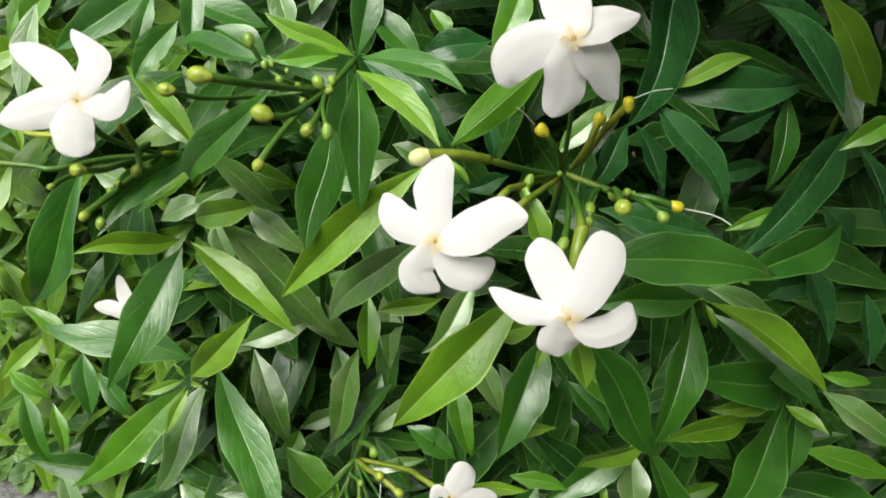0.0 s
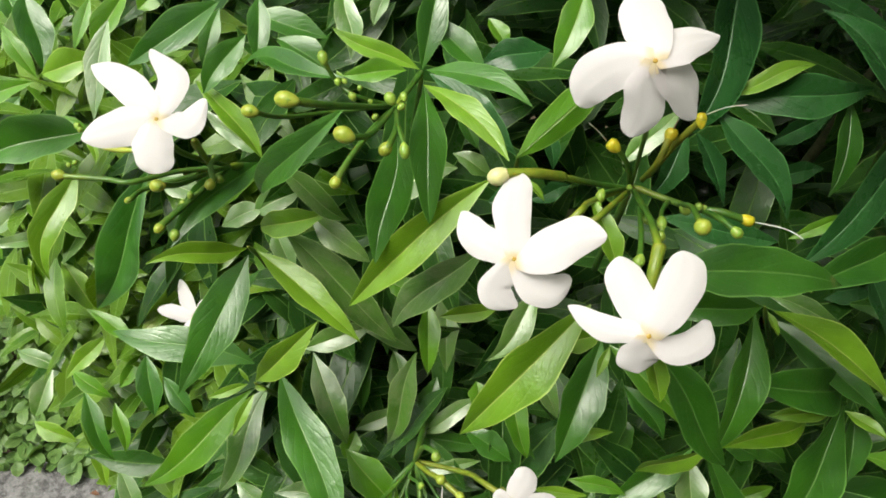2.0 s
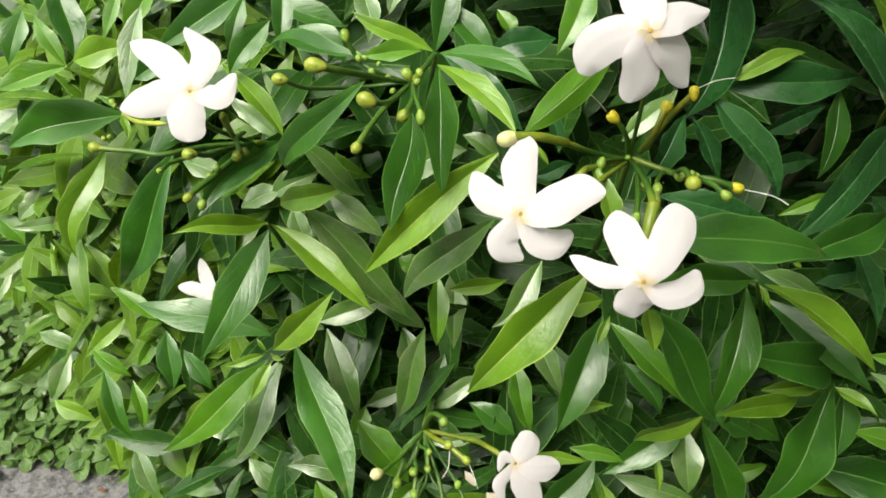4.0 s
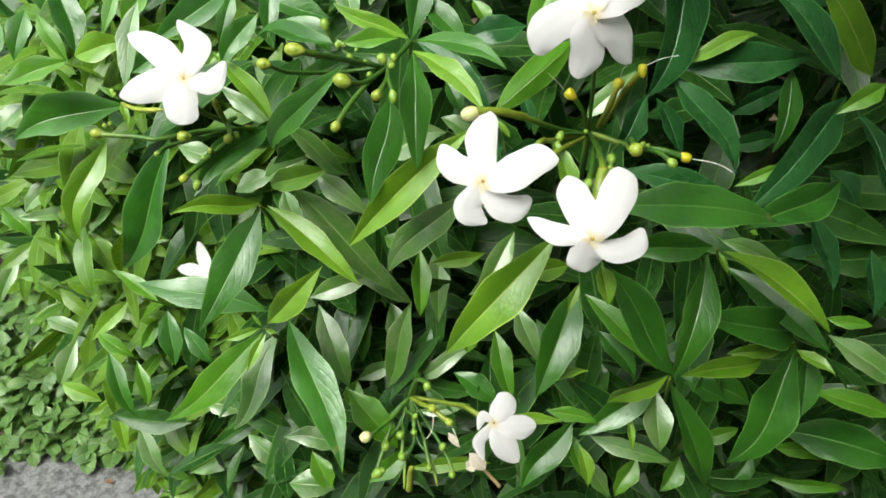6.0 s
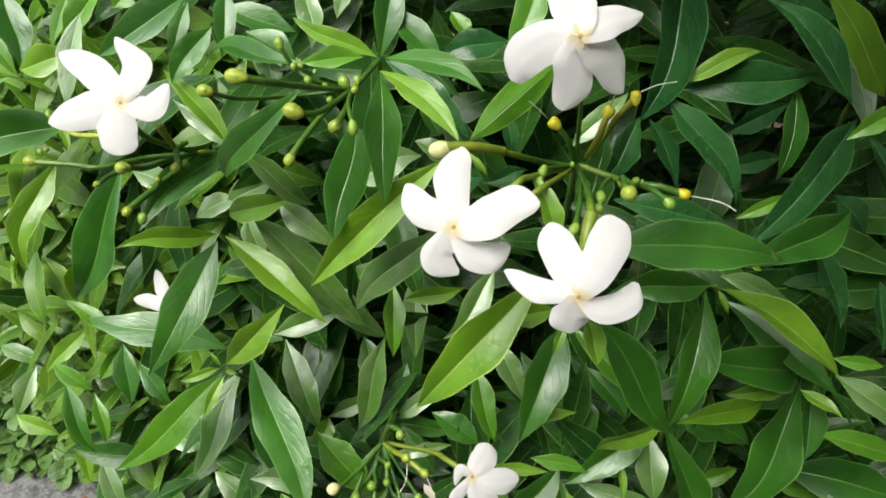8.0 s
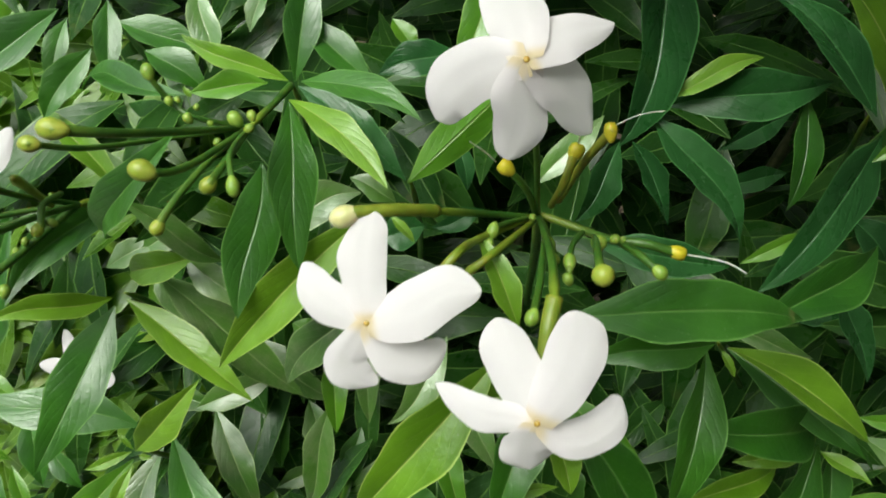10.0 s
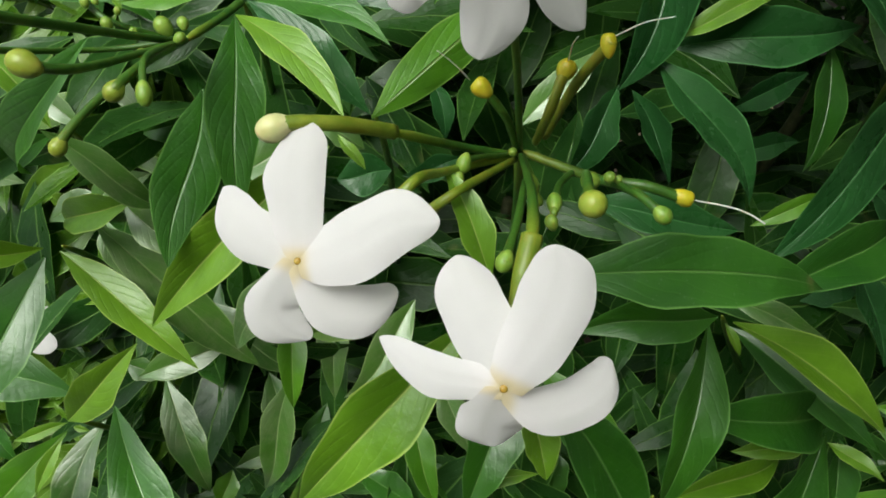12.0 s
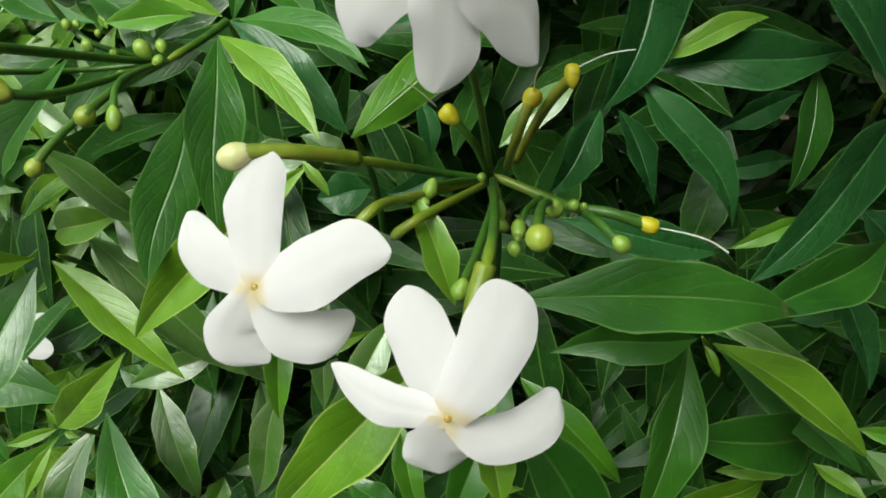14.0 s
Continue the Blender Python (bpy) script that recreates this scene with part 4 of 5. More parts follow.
stalk([(0.0491, 0.2075, 1.1391), (0.0607, 0.2007, 1.1385), (0.0676, 0.1929, 1.1414), (0.0756, 0.1894, 1.1429), (0.0844, 0.1875, 1.1403)], 0.0011, 0.0014, "green")
bud((0.0845, 0.1877, 1.1405), 0.0020, "spent", 1.40, (0.94, -0.20, -0.28))
stalk([(0.0864, 0.1874, 1.1400), (0.0939, 0.1850, 1.1399), (0.0982, 0.1833, 1.1392), (0.1014, 0.1811, 1.1381)], 0.0002, 0.0002, "white")
bud((0.0554, 0.1493, 1.1748), 0.0024, "yellow", 1.05, (-0.02, -0.95, 0.31))
stalk([(0.0554, 0.1493, 1.1748), (0.0555, 0.1536, 1.1734), (0.0577, 0.1680, 1.1650), (0.0625, 0.1921, 1.1438)], 0.0011, 0.0008, "green")
bud((0.0748, 0.1708, 1.1513), 0.0018, "bud", 1.15, (0.69, -0.48, -0.54))
stalk([(0.0748, 0.1708, 1.1513), (0.0738, 0.1715, 1.1520), (0.0708, 0.1775, 1.1512), (0.0688, 0.1896, 1.1436)], 0.0011, 0.0010, "green")
bud((0.0623, 0.1852, 1.1483), 0.0021, "bud", 1.15)
bud((0.0665, 0.1859, 1.1486), 0.0013, "bud", 1.15)
bud((0.0689, 0.1872, 1.1469), 0.0009, "bud", 1.15)
bud((0.0349, 0.1890, 1.1508), 0.0017, "bud", 1.30, (-0.34, -0.67, -0.66))
bud((0.0337, 0.1853, 1.1500), 0.0013, "bud", 1.15)
stalk([(0.0349, 0.1890, 1.1508), (0.0352, 0.1895, 1.1513), (0.0396, 0.1965, 1.1466), (0.0469, 0.2068, 1.1385)], 0.0008, 0.0007, "green")
bud((0.0502, 0.1907, 1.1426), 0.0018, "bud", 1.50, (-0.09, 0.69, 0.71))
bud((0.0506, 0.1856, 1.1431), 0.0015, "bud", 1.30)
stalk([(0.0502, 0.1907, 1.1426), (0.0504, 0.1891, 1.1410), (0.0502, 0.1958, 1.1421), (0.0491, 0.2070, 1.1386)], 0.0010, 0.0009, "green")
bud((0.0544, 0.1818, 1.1454), 0.0017, "bud", 1.50, (0.10, 0.99, 0.12))
bud((0.0532, 0.1759, 1.1452), 0.0015, "bud", 1.20)
stalk([(0.0544, 0.1818, 1.1454), (0.0540, 0.1786, 1.1450), (0.0563, 0.1903, 1.1425), (0.0614, 0.2006, 1.1382)], 0.0009, 0.0008, "green")
bud((0.0465, 0.1994, 1.1454), 0.0011, "bud", 1.15)
stalk([(0.0419, 0.1400, 1.1445), (0.0443, 0.1475, 1.1578), (0.0467, 0.1549, 1.1622)], 0.0016, 0.0020, "olive")
stalk([(0.0467, 0.1542, 1.1615), (0.0489, 0.1777, 1.1516), (0.0491, 0.2070, 1.1386)], 0.0014, 0.0008, "green")
bud((0.0419, 0.1555, 1.1547), 0.0018, "bud", 1.15, (-0.42, -0.65, -0.63))
stalk([(0.0419, 0.1555, 1.1547), (0.0422, 0.1561, 1.1552), (0.0453, 0.1698, 1.1510), (0.0488, 0.1911, 1.1438)], 0.0011, 0.0008, "green")
stalk([(0.0198, 0.1646, 1.1593), (0.0257, 0.1678, 1.1648), (0.0311, 0.1844, 1.1527), (0.0462, 0.2065, 1.1383)], 0.0013, 0.0009, "olive")
stalk([(0.0271, 0.1767, 1.1480), (0.0335, 0.1778, 1.1529), (0.0476, 0.2060, 1.1377)], 0.0013, 0.0009, "olive")
stalk([(0.0488, 0.2075, 1.1392), (0.0515, 0.2319, 1.0995), (0.0526, 0.2658, 1.0338)], 0.0014, 0.0017, "green")
cluster("cluster of round yellow-green buds on green stalks", (-0.0346, 0.2329, 1.1572))
bud((-0.0584, 0.1760, 1.1998), 0.0025, "yellow", 1.30, (-0.98, 0.11, 0.18))
stalk([(-0.0584, 0.1760, 1.1998), (-0.0564, 0.1758, 1.1994), (-0.0470, 0.1876, 1.1892), (-0.0382, 0.2242, 1.1629), (-0.0346, 0.2329, 1.1572)], 0.0014, 0.0008, "green")
bud((-0.0745, 0.1905, 1.1858), 0.0021, "yellow", 1.20, (-0.98, 0.08, 0.16))
stalk([(-0.0745, 0.1905, 1.1858), (-0.0732, 0.1904, 1.1856), (-0.0695, 0.2058, 1.1724), (-0.0565, 0.2305, 1.1565), (-0.0346, 0.2329, 1.1572)], 0.0009, 0.0007, "green")
bud((-0.0443, 0.1782, 1.1857), 0.0026, "yellow", 1.20, (-0.93, 0.22, 0.29))
stalk([(-0.0443, 0.1782, 1.1857), (-0.0427, 0.1779, 1.1852), (-0.0379, 0.1883, 1.1783), (-0.0346, 0.2329, 1.1572)], 0.0013, 0.0008, "green")
bud((-0.0336, 0.1854, 1.1744), 0.0021, "yellow", 1.10, (-0.59, -0.59, -0.55))
stalk([(-0.0336, 0.1854, 1.1744), (-0.0325, 0.1864, 1.1754), (-0.0313, 0.2000, 1.1720), (-0.0346, 0.2329, 1.1572)], 0.0012, 0.0009, "green")
bud((-0.0515, 0.1882, 1.1589), 0.0020, "yellow", 1.10, (-0.50, -0.62, -0.60))
stalk([(-0.0515, 0.1882, 1.1589), (-0.0506, 0.1893, 1.1600), (-0.0470, 0.1982, 1.1616), (-0.0411, 0.2149, 1.1608), (-0.0346, 0.2329, 1.1572)], 0.0012, 0.0009, "green")
bud((-0.0277, 0.1851, 1.1737), 0.0017, "bud", 1.50, (0.11, -0.69, -0.71))
stalk([(-0.0277, 0.1851, 1.1737), (-0.0279, 0.1863, 1.1749), (-0.0306, 0.1991, 1.1739), (-0.0346, 0.2329, 1.1572)], 0.0008, 0.0007, "green")
bud((-0.0584, 0.2312, 1.1788), 0.0019, "bud", 1.30, (-0.27, 0.67, 0.70))
stalk([(-0.0584, 0.2312, 1.1788), (-0.0579, 0.2301, 1.1776), (-0.0542, 0.2295, 1.1696), (-0.0476, 0.2264, 1.1659), (-0.0370, 0.2328, 1.1573)], 0.0008, 0.0008, "green")
bud((-0.0486, 0.2238, 1.1676), 0.0014, "bud", 1.15)
bud((-0.0537, 0.2272, 1.1715), 0.0012, "bud", 1.15)
bud((-0.0513, 0.2275, 1.1715), 0.0009, "bud", 1.15)
bud((-0.0425, 0.2228, 1.1661), 0.0009, "bud", 1.15)
bud((-0.0460, 0.2260, 1.1696), 0.0009, "bud", 1.15)
bud((-0.0355, 0.2237, 1.1665), 0.0021, "bud", 1.15)
bud((-0.0308, 0.2243, 1.1668), 0.0014, "bud", 1.15)
bud((-0.0423, 0.2227, 1.1659), 0.0009, "bud", 1.15)
bud((-0.0407, 0.2191, 1.1622), 0.0012, "bud", 1.15)
bud((-0.0317, 0.2218, 1.1643), 0.0014, "bud", 1.15)
stalk([(-0.0346, 0.2329, 1.1572), (-0.0308, 0.2521, 1.1522), (-0.0275, 0.2646, 1.1503)], 0.0011, 0.0013, "green")
cluster("small bud cluster round an open flower", (-0.1125, 0.2574, 1.1096))
bud((-0.1750, 0.2363, 1.1234), 0.0024, "yellow", 1.15, (-0.98, 0.08, 0.16))
stalk([(-0.1750, 0.2363, 1.1234), (-0.1734, 0.2361, 1.1232), (-0.1557, 0.2358, 1.1214), (-0.1453, 0.2348, 1.1206), (-0.1308, 0.2476, 1.1153), (-0.1125, 0.2574, 1.1096)], 0.0013, 0.0011, "green")
bud((-0.1212, 0.2082, 1.1413), 0.0024, "yellow", 1.15, (-1.00, -0.03, 0.04))
stalk([(-0.1212, 0.2082, 1.1413), (-0.1195, 0.2082, 1.1413), (-0.1198, 0.2229, 1.1293), (-0.1163, 0.2352, 1.1230), (-0.1125, 0.2574, 1.1096)], 0.0013, 0.0010, "green")
bud((-0.1093, 0.2254, 1.1268), 0.0021, "yellow", 1.15, (-0.32, -0.91, -0.28))
bud((-0.1074, 0.2308, 1.1249), 0.0016, "bud", 1.15)
stalk([(-0.1093, 0.2254, 1.1268), (-0.1085, 0.2275, 1.1275), (-0.1123, 0.2385, 1.1261), (-0.1136, 0.2526, 1.1191)], 0.0013, 0.0010, "green")
bud((-0.1332, 0.2200, 1.1088), 0.0021, "yellow", 1.15, (-0.53, -0.83, -0.19))
stalk([(-0.1332, 0.2200, 1.1088), (-0.1320, 0.2219, 1.1093), (-0.1264, 0.2341, 1.1084), (-0.1125, 0.2574, 1.1096)], 0.0016, 0.0013, "green")
bud((-0.1282, 0.2204, 1.1046), 0.0021, "bud", 1.15)
bud((-0.1433, 0.2237, 1.1206), 0.0013, "yellow", 1.15, (-0.90, -0.34, -0.28))
stalk([(-0.1433, 0.2237, 1.1206), (-0.1422, 0.2241, 1.1209), (-0.1402, 0.2347, 1.1172), (-0.1225, 0.2471, 1.1141)], 0.0010, 0.0010, "green")
bud((-0.1165, 0.2474, 1.1212), 0.0011, "bud", 1.15)
bud((-0.1143, 0.2483, 1.1219), 0.0011, "bud", 1.15)
bud((-0.1187, 0.2470, 1.1209), 0.0008, "bud", 1.15)
bud((-0.1714, 0.2449, 1.1229), 0.0011, "bud", 1.15)
bud((-0.1739, 0.2442, 1.1224), 0.0011, "bud", 1.15)
bud((-0.1702, 0.2556, 1.1337), 0.0014, "bud", 1.15)
bud((-0.1691, 0.2545, 1.1325), 0.0011, "bud", 1.15)
bud((-0.1273, 0.2347, 1.1091), 0.0014, "bud", 1.15)
bud((-0.1242, 0.2371, 1.1113), 0.0014, "bud", 1.15)
stalk([(-0.1385, 0.2337, 1.1375), (-0.1541, 0.2418, 1.1327), (-0.1722, 0.2642, 1.1212)], 0.0012, 0.0008, "yellow")
stalk([(-0.1137, 0.2334, 1.1424), (-0.1162, 0.2421, 1.1300), (-0.1170, 0.2496, 1.1163)], 0.0020, 0.0010, "yellow")
stalk([(-0.1239, 0.2286, 1.1535), (-0.1225, 0.2378, 1.1333), (-0.1125, 0.2574, 1.1096)], 0.0015, 0.0010, "green")
stalk([(-0.1125, 0.2574, 1.1096), (-0.1100, 0.2730, 1.0967), (-0.1067, 0.2797, 1.0890)], 0.0017, 0.0020, "green")
cluster("drooping cluster of buds with thin dry styles", (-0.0380, 0.1983, 0.9650))
bud((-0.0256, 0.1825, 0.9966), 0.0023, "bud", 1.10, (-0.01, -0.70, -0.71))
stalk([(-0.0256, 0.1825, 0.9966), (-0.0256, 0.1837, 0.9978), (-0.0321, 0.1906, 0.9911), (-0.0380, 0.1983, 0.9650)], 0.0015, 0.0012, "green")
stalk([(-0.0380, 0.1983, 0.9650), (-0.0308, 0.1871, 0.9744), (-0.0239, 0.1795, 0.9805), (-0.0153, 0.1721, 0.9794)], 0.0013, 0.0014, "olive")
bud((-0.0238, 0.1786, 0.9824), 0.0024, "yellow", 1.15)
bud((-0.0146, 0.1714, 0.9800), 0.0021, "yellow", 1.15, (0.76, -0.65, -0.09))
stalk([(-0.0230, 0.1752, 0.9832), (-0.0234, 0.1666, 0.9816), (-0.0263, 0.1617, 0.9796)], 0.0002, 0.0002, "white")
stalk([(-0.0133, 0.1680, 0.9822), (-0.0102, 0.1602, 0.9811), (-0.0090, 0.1555, 0.9806)], 0.0002, 0.0001, "white")
stalk([(0.0063, 0.1667, 0.9880), (-0.0047, 0.1756, 0.9864), (-0.0121, 0.1873, 0.9731), (-0.0380, 0.1983, 0.9650)], 0.0015, 0.0012, "olive")
bud((-0.0596, 0.1681, 0.9716), 0.0031, "cream", 1.05, (-0.78, -0.51, 0.35))
stalk([(-0.0596, 0.1681, 0.9716), (-0.0568, 0.1699, 0.9704), (-0.0476, 0.1839, 0.9653), (-0.0380, 0.1983, 0.9650)], 0.0012, 0.0010, "green")
bud((-0.0503, 0.1703, 0.9589), 0.0025, "bud", 1.15, (0.07, -0.99, -0.08))
bud((-0.0416, 0.1665, 0.9543), 0.0022, "bud", 1.15, (0.07, -1.00, 0.00))
bud((-0.0547, 0.1599, 0.9486), 0.0028, "bud", 1.15, (0.87, 0.38, 0.31))
bud((-0.0526, 0.1609, 0.9494), 0.0019, "bud", 1.15, (0.87, 0.38, 0.31))
bud((-0.0340, 0.1822, 0.9697), 0.0016, "bud", 1.15)
bud((-0.0347, 0.1761, 0.9635), 0.0019, "bud", 1.15, (0.07, -0.96, 0.28))
bud((-0.0421, 0.1747, 0.9627), 0.0025, "bud", 1.15)
bud((-0.0268, 0.1626, 0.9492), 0.0019, "bud", 1.15, (0.04, -1.00, 0.01))
bud((-0.0144, 0.1604, 0.9459), 0.0019, "bud", 1.15, (0.02, -0.99, -0.13))
bud((-0.0192, 0.1711, 0.9573), 0.0019, "bud", 1.15)
stalk([(-0.0503, 0.1703, 0.9589), (-0.0505, 0.1734, 0.9591), (-0.0475, 0.1821, 0.9621), (-0.0485, 0.1889, 0.9605), (-0.0380, 0.1983, 0.9650)], 0.0014, 0.0009, "green")
stalk([(-0.0416, 0.1665, 0.9543), (-0.0418, 0.1693, 0.9543), (-0.0409, 0.1790, 0.9584), (-0.0422, 0.1868, 0.9579), (-0.0380, 0.1983, 0.9650)], 0.0012, 0.0009, "green")
stalk([(-0.0526, 0.1609, 0.9494), (-0.0547, 0.1599, 0.9486), (-0.0550, 0.1631, 0.9491), (-0.0509, 0.1744, 0.9545), (-0.0451, 0.1838, 0.9551), (-0.0380, 0.1983, 0.9650)], 0.0015, 0.0009, "green")
stalk([(-0.0347, 0.1761, 0.9635), (-0.0348, 0.1782, 0.9629), (-0.0356, 0.1858, 0.9649), (-0.0405, 0.1914, 0.9624), (-0.0380, 0.1983, 0.9650)], 0.0010, 0.0009, "green")
stalk([(-0.0268, 0.1626, 0.9492), (-0.0269, 0.1654, 0.9491), (-0.0296, 0.1761, 0.9545), (-0.0326, 0.1849, 0.9552), (-0.0380, 0.1983, 0.9650)], 0.0010, 0.0009, "green")
stalk([(-0.0144, 0.1604, 0.9459), (-0.0144, 0.1636, 0.9463), (-0.0202, 0.1747, 0.9524), (-0.0263, 0.1840, 0.9538), (-0.0380, 0.1983, 0.9650)], 0.0010, 0.0009, "green")
stalk([(-0.0226, 0.1567, 0.9400), (-0.0264, 0.1695, 0.9476), (-0.0343, 0.1804, 0.9507), (-0.0380, 0.1983, 0.9650)], 0.0008, 0.0009, "green")
stalk([(-0.0407, 0.1551, 0.9397), (-0.0401, 0.1683, 0.9474), (-0.0359, 0.1797, 0.9502), (-0.0380, 0.1983, 0.9650)], 0.0008, 0.0009, "green")
stalk([(-0.0382, 0.1732, 0.9322), (-0.0398, 0.1747, 0.9197), (-0.0419, 0.1738, 0.9046)], 0.0020, 0.0020, "yellow")
stalk([(-0.0380, 0.1983, 0.9650), (-0.0370, 0.2262, 0.9433), (-0.0360, 0.2753, 0.9075)], 0.0016, 0.0023, "green")
stalk([(0.0009, 0.1641, 0.9486), (0.0055, 0.1610, 0.9450), (0.0117, 0.1564, 0.9399)], 0.0007, 0.0011, "dried")
stalk([(-0.0270, 0.2646, 1.1503), (-0.0326, 0.2953, 1.1134), (-0.0452, 0.3384, 1.0439)], 0.0009, 0.0016, "green", "twig")
stalk([(-0.1208, 0.2716, 1.0461), (-0.1234, 0.2962, 1.0070), (-0.1196, 0.3256, 0.9223)], 0.0011, 0.0019, "green", "twig")
stalk([(-0.1202, 0.2276, 0.9912), (-0.1146, 0.2543, 0.9351), (-0.0906, 0.2925, 0.8577)], 0.0011, 0.0020, "green", "twig")
stalk([(0.1205, 0.2235, 1.0541), (0.1430, 0.2531, 0.9995), (0.1848, 0.2997, 0.9008)], 0.0010, 0.0017, "green", "twig")
stalk([(0.1019, 0.1919, 0.9904), (0.1111, 0.2132, 0.9328), (0.1247, 0.2423, 0.8470)], 0.0011, 0.0018, "green", "twig")
stalk([(0.1868, 0.2387, 0.9600), (0.2010, 0.2542, 0.9104), (0.2225, 0.2788, 0.8194)], 0.0012, 0.0020, "green", "twig")
stalk([(0.1912, 0.2984, 1.0991), (0.2066, 0.3271, 1.0556), (0.2332, 0.3762, 0.9749)], 0.0010, 0.0018, "green", "twig")
stalk([(-0.2800, 0.4151, 1.0545), (-0.2877, 0.4377, 1.0210), (-0.3030, 0.4748, 0.9456)], 0.0014, 0.0024, "green", "twig")
stalk([(-0.1092, 0.2913, 1.0867), (-0.1195, 0.3261, 1.0371), (-0.1192, 0.3601, 0.9574)], 0.0011, 0.0019, "green", "twig")
stalk([(0.0106, 0.2374, 1.1297), (0.0100, 0.2675, 1.0818), (0.0036, 0.3148, 0.9875)], 0.0009, 0.0015, "green", "twig")


# ---- the mass of leaves behind and around ----
SURF = (1.7039, -0.4595, -4.6101, 1.5557, 0.4005, 2.2843)


def face_depth(u, w):
    """How far the shrub's face lies along the slope, over x and the height up the slope."""
    u, w = max(-0.50, min(0.30, u)), max(0.66, min(1.07, w))
    a, b, c, d, e, f = SURF
    return a + b * u + c * w + d * u * u + e * u * w + f * w * w


def on_face(u, w, behind):
    s = face_depth(u, w) + behind
    return Vector((u, (w + s) / 2 ** 0.5, (w - s) / 2 ** 0.5))


def scatter(name, count, pick, material, parent, small, large, slender, seed, rows=8, cols=4, drawn=1.0):
    """Many leaves in one mesh. pick(rng) gives a place, a way to grow and a way to face, or None."""
    rng = random.Random(seed)
    verts, faces, uvs = [], [], []
    for _ in range(count):
        got = pick(rng)
        if got is None:
            continue
        place, grow, facing = got
        size = rng.uniform(small, large)
        v, f, uv = blade(size, size * slender * rng.uniform(0.8, 1.25), rng.uniform(0.0, 0.12), rng.uniform(-0.05, 0.05), rng.uniform(0.1, 0.45), 0.05, rows, cols, drawn=drawn)
        m = stance(place, place + grow, facing, rng.gauss(0, 0.35))
        k = len(verts)
        verts += [m @ Vector(q) for q in v]
        faces += [tuple(k + i for i in face) for face in f]
        uvs += uv
    origin = parent.matrix_world.translation if parent else Vector((0, 0, 0))
    return mesh_object(name, [v - origin for v in verts], faces, material, parent, uvs)


def spread(rng, facing, droop=0.5):
    """A random way to grow, roughly along the face and drooping."""
    grow = Vector((rng.gauss(0, 1), rng.gauss(0, 0.6), rng.gauss(-droop, 0.7)))
    return (grow - 0.6 * facing * grow.dot(facing)).normalized()


def inner(rng):
    u, w = rng.uniform(-0.42, 0.45), rng.uniform(0.55, 1.22)
    hollow = 0.22 * max(0.0, min(1.0, (u + 0.02) * 14)) * max(0.0, min(1.0, (w - 0.86) * 14))
    place = on_face(u, w, 0.070 + hollow + 0.24 * rng.random())
    facing = (FACING + Vector((rng.gauss(0, 0.45), rng.gauss(0, 0.4), rng.gauss(0, 0.3)))).normalized()
    return place, spread(rng, facing), facing


def rim(rng):
    """The face carried on unseen above and to the east, to keep light out."""
    u, w = rng.uniform(-0.45, 0.75), rng.uniform(0.60, 1.34)
    if u < 0.29 and w < 1.10:
        return None
    place = on_face(u, w, rng.uniform(-0.01, 0.06))
    facing = (FACING + Vector((rng.gauss(0, 0.4), rng.gauss(0, 0.4), rng.gauss(0, 0.3)))).normalized()
    return place, spread(rng, facing), facing


def shade_overhang(rng):
    """Unseen taller shoots, added over the east end of the face to shade it."""
    place = Vector((rng.uniform(0.03, 0.38), rng.uniform(0.02, 0.70), rng.uniform(1.235, 1.55)))
    if place.z < 1.43 and (place.y < 0.25 or place.x < 0.11):
        return None
    # A gap in the added leaves lets sun reach one east-end leaf.
    down = (place.z - 1.13) / 0.883
    if math.hypot(place.x + 0.314 * down - 0.185, place.y + 0.349 * down - 0.297) < 0.05:
        return None
    facing = Vector((rng.gauss(-0.2, 0.4), rng.gauss(-0.4, 0.4), 1)).normalized()
    return place, spread(rng, facing), facing


def outer(rng):
    """Small leaves of the far end of the face."""
    u, w = rng.uniform(-0.52, -0.11), rng.uniform(0.60, 1.10)
    place = on_face(u, w, rng.uniform(0.0, 0.10) + 0.02 + 0.06 * max(0.0, min(1.0, 10 * (u + 0.25))))
    if place.z < 0.12:
        return None
    facing = (FACING + Vector((rng.gauss(-0.2, 0.4), rng.gauss(0, 0.35), rng.gauss(0, 0.3)))).normalized()
    return place, spread(rng, facing), facing


def low(rng):
    """Leaves low on the face and at its foot."""
    u, w = rng.uniform(-0.30, 0.45), rng.uniform(0.50, 0.80)
    place = on_face(u, w, rng.uniform(0.01, 0.10))
    facing = (FACING + Vector((rng.gauss(0, 0.4), rng.gauss(0, 0.4), rng.gauss(0, 0.3)))).normalized()
    return place, spread(rng, facing), facing


def hull(rng):
    """The rest of the rounded shrub: its far sides, top and back."""
    way = Vector((rng.gauss(0, 1), rng.gauss(0, 1), rng.gauss(0, 1))).normalized()
    k = (abs(way.x) ** 4 + abs(way.y) ** 4 + abs(way.z) ** 4) ** -0.25
    place = Vector((0.18, 0.66, 0.56)) + Vector((0.66 * way.x, 0.46 * way.y, 0.56 * way.z)) * k * rng.uniform(0.82, 1.0)
    # Top raised at the back, out of view, to block sky light.
    if place.z > 0.7:
        place.z += (place.z - 0.7) * 1.7 * max(0.0, min(1.0, (place.y - 0.42) * 4)) * max(0.0, min(1.0, (place.x + 0.25) * 2))
    w, s = (place.y + place.z) / 2 ** 0.5, (place.y - place.z) / 2 ** 0.5
    if place.z < 0.03 or s < face_depth(place.x, w) + 0.05:
        return None
    facing = (way + Vector((0, 0, 0.5))).normalized()
    return place, spread(rng, facing), facing


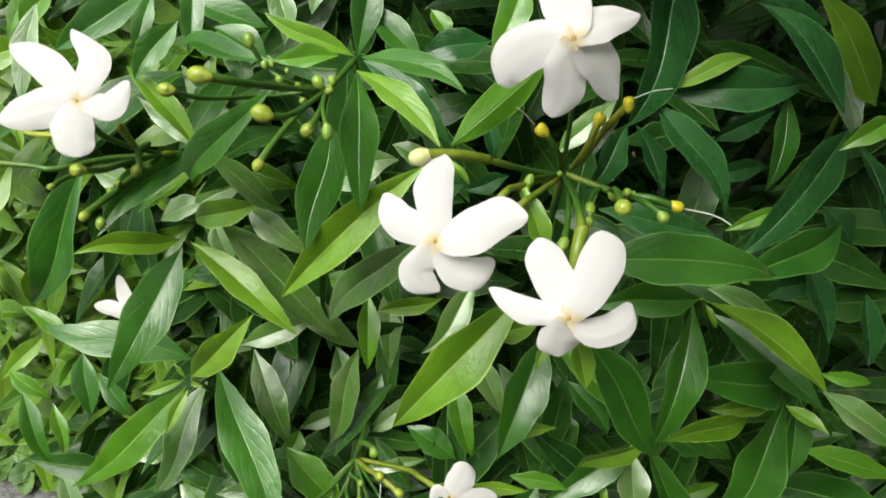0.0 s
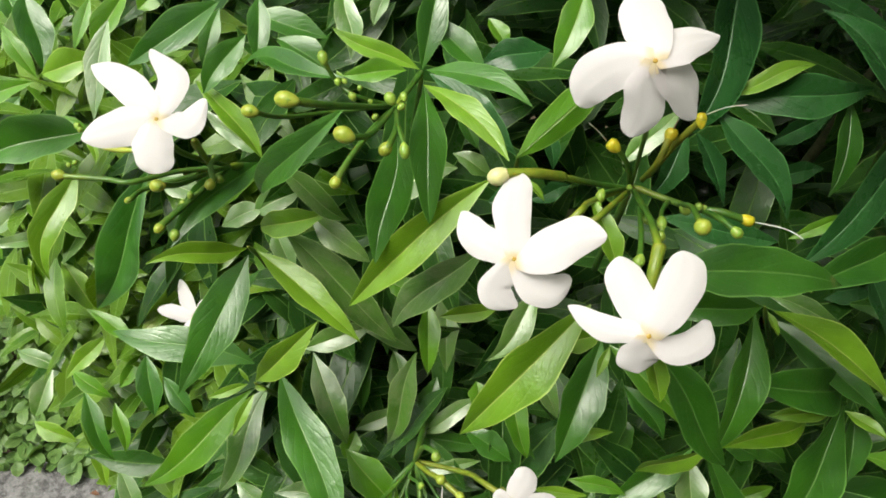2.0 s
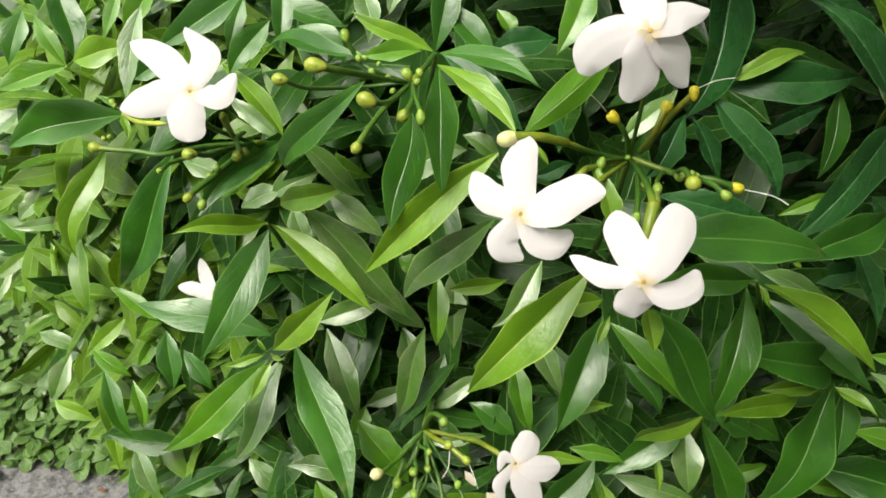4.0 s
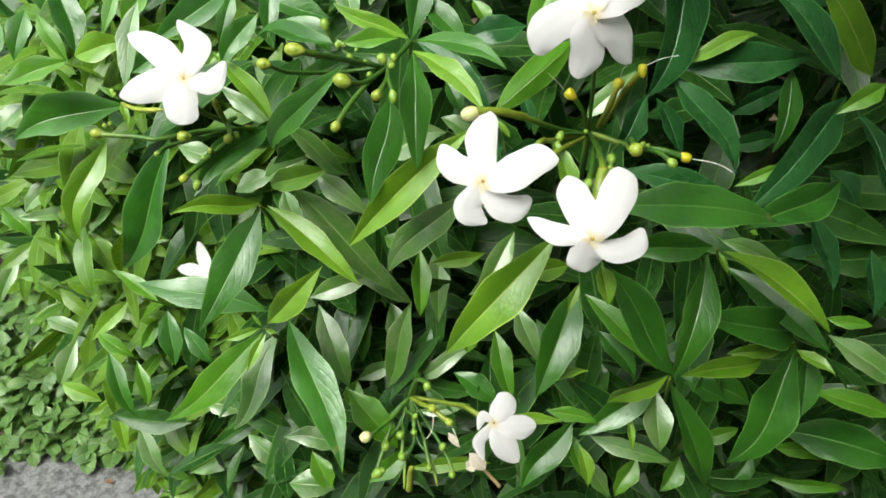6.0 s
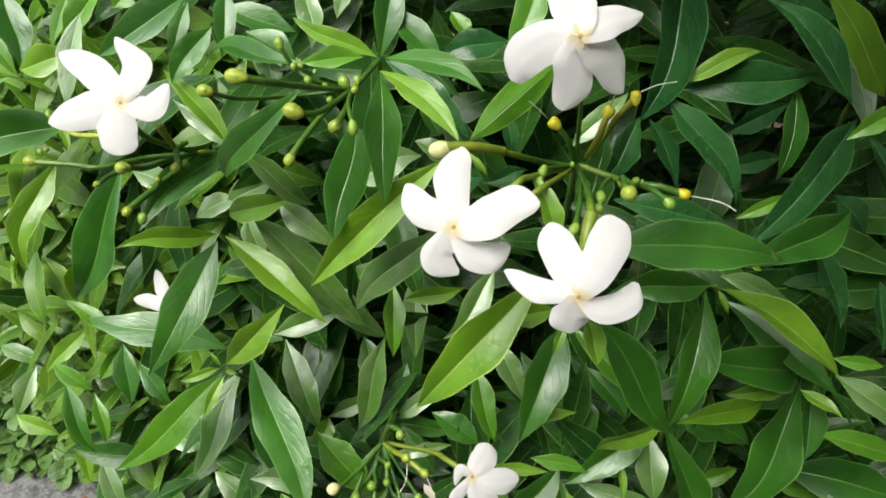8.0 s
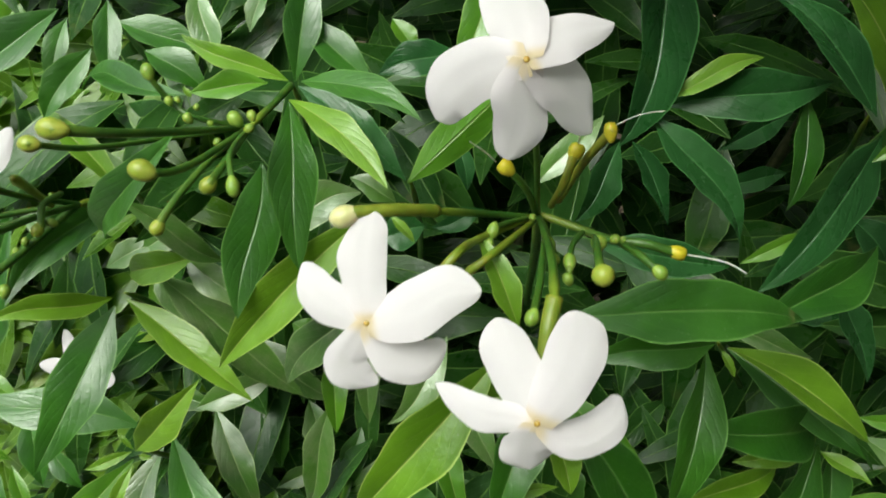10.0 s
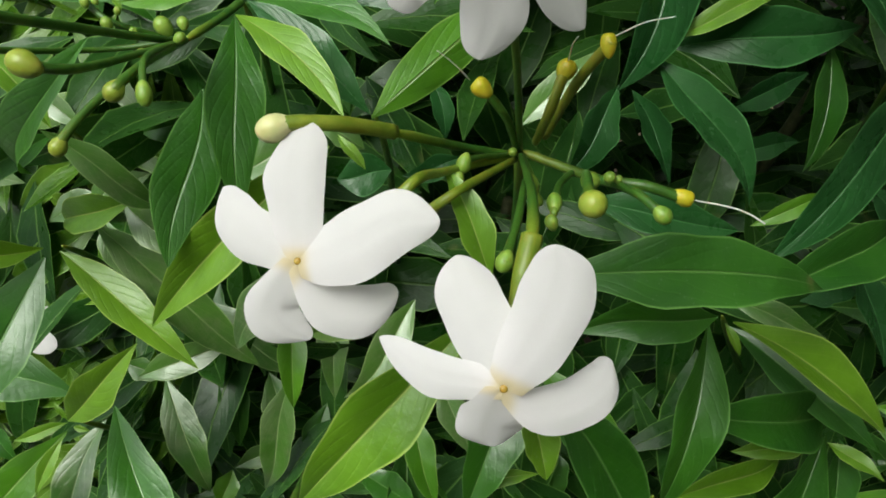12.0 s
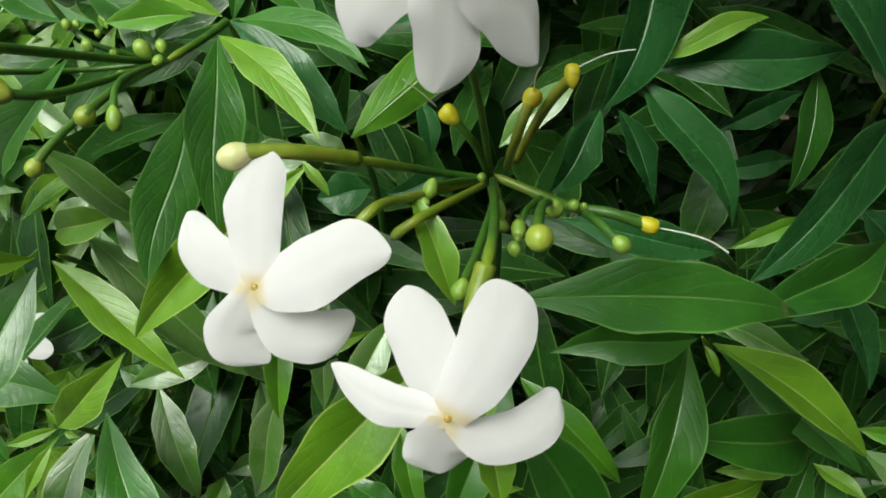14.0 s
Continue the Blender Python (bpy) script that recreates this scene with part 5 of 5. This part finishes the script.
# smaller leaves of the far end, each on its own
picker = random.Random(5)
while sum(ob.name.startswith("leaf") for ob in shrub.children) < 298:
    place, grow, facing = outer(picker) or (None, None, None)
    if place is None or not -0.42 < place.x < -0.17:
        continue
    size = picker.uniform(0.040, 0.062)
    place = place - 0.03 * FACING * picker.random()
    leaf(place, place + size * grow, size * picker.uniform(0.24, 0.34), picker.choice(("plain", "plain", "pale", "young", "mature")))

tagged(scatter("inner_foliage", 4300, inner, SHADE_DARK_LEAF, shrub, 0.045, 0.085, 0.26, 11), "inner leaves deep in the shrub, tinted dark for shade", kind="stuff")
tagged(scatter("rim_foliage", 2200, rim, SHADE_DARK_LEAF, shrub, 0.05, 0.085, 0.28, 16), "unseen glossy leaves round the open face, added to keep light out", kind="stuff")
tagged(scatter("high_foliage", 1050, shade_overhang, SHADE_DARK_LEAF, shrub, 0.05, 0.085, 0.28, 17), "unseen leaves over the shrub, added to shade its east end", kind="stuff")
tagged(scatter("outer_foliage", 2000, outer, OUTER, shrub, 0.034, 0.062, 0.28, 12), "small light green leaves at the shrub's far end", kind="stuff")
tagged(scatter("low_foliage", 700, low, SHADE_DARK_LEAF, shrub, 0.035, 0.065, 0.28, 13), "leaves at the foot of the shrub", kind="stuff")
tagged(scatter("hull_foliage", 8000, hull, SHADE_DARK_LEAF, shrub, 0.05, 0.085, 0.28, 14, 5, 2), "leaves of the shrub's top, sides and back", kind="stuff")


# ---- weeds between the shrub and the concrete ----
def weed(rng):
    x, y = rng.gauss(-0.72, 0.42), 0.55 + abs(rng.gauss(0, 0.62))
    if x > -0.12 or y > 2.25:
        return None
    if y < 0.735 + 0.15 * noise.noise(Vector((x * 7, y * 7, 0))) - 0.4 * max(0, x + 0.55):
        return None
    place = Vector((x, y, 0.01 + 0.16 * rng.random() * min(1.0, max(0.1, (y - 0.7) * 3))))
    facing = Vector((rng.gauss(0, 0.4), rng.gauss(-0.3, 0.4), 1)).normalized()
    grow = Vector((rng.gauss(0, 1), rng.gauss(0, 1), rng.gauss(0, 0.3))).normalized()
    return place, grow, facing


tagged(scatter("weeds", 9000, weed, WEED, None, 0.022, 0.044, 0.70, 15, 7, 2, 0.5), "low round-leaved green weeds on the soil", "weeds", kind="stuff")


# ---- dry leaves lying on the concrete ----
def fallen_leaf(place, turn, length):
    verts, faces, uvs = blade(length, 0.42 * length, 0.10, 0.1, 0.6, 0.2, 10, 6)
    ob = mesh_object("fallen_leaf", verts, faces, LEAF["brown"], None, uvs)
    ob.matrix_world = Matrix.LocRotScale(place, Euler((0, 0, turn)), None)
    return tagged(ob, "small curled reddish-brown dry leaf on the ground", "dry leaf", "dry leaves on the ground")


fallen_leaf((-0.6930, 0.6740, 0.0080), 1.4, 0.020)
fallen_leaf((-0.9530, 0.8060, 0.0080), 0.4, 0.024)
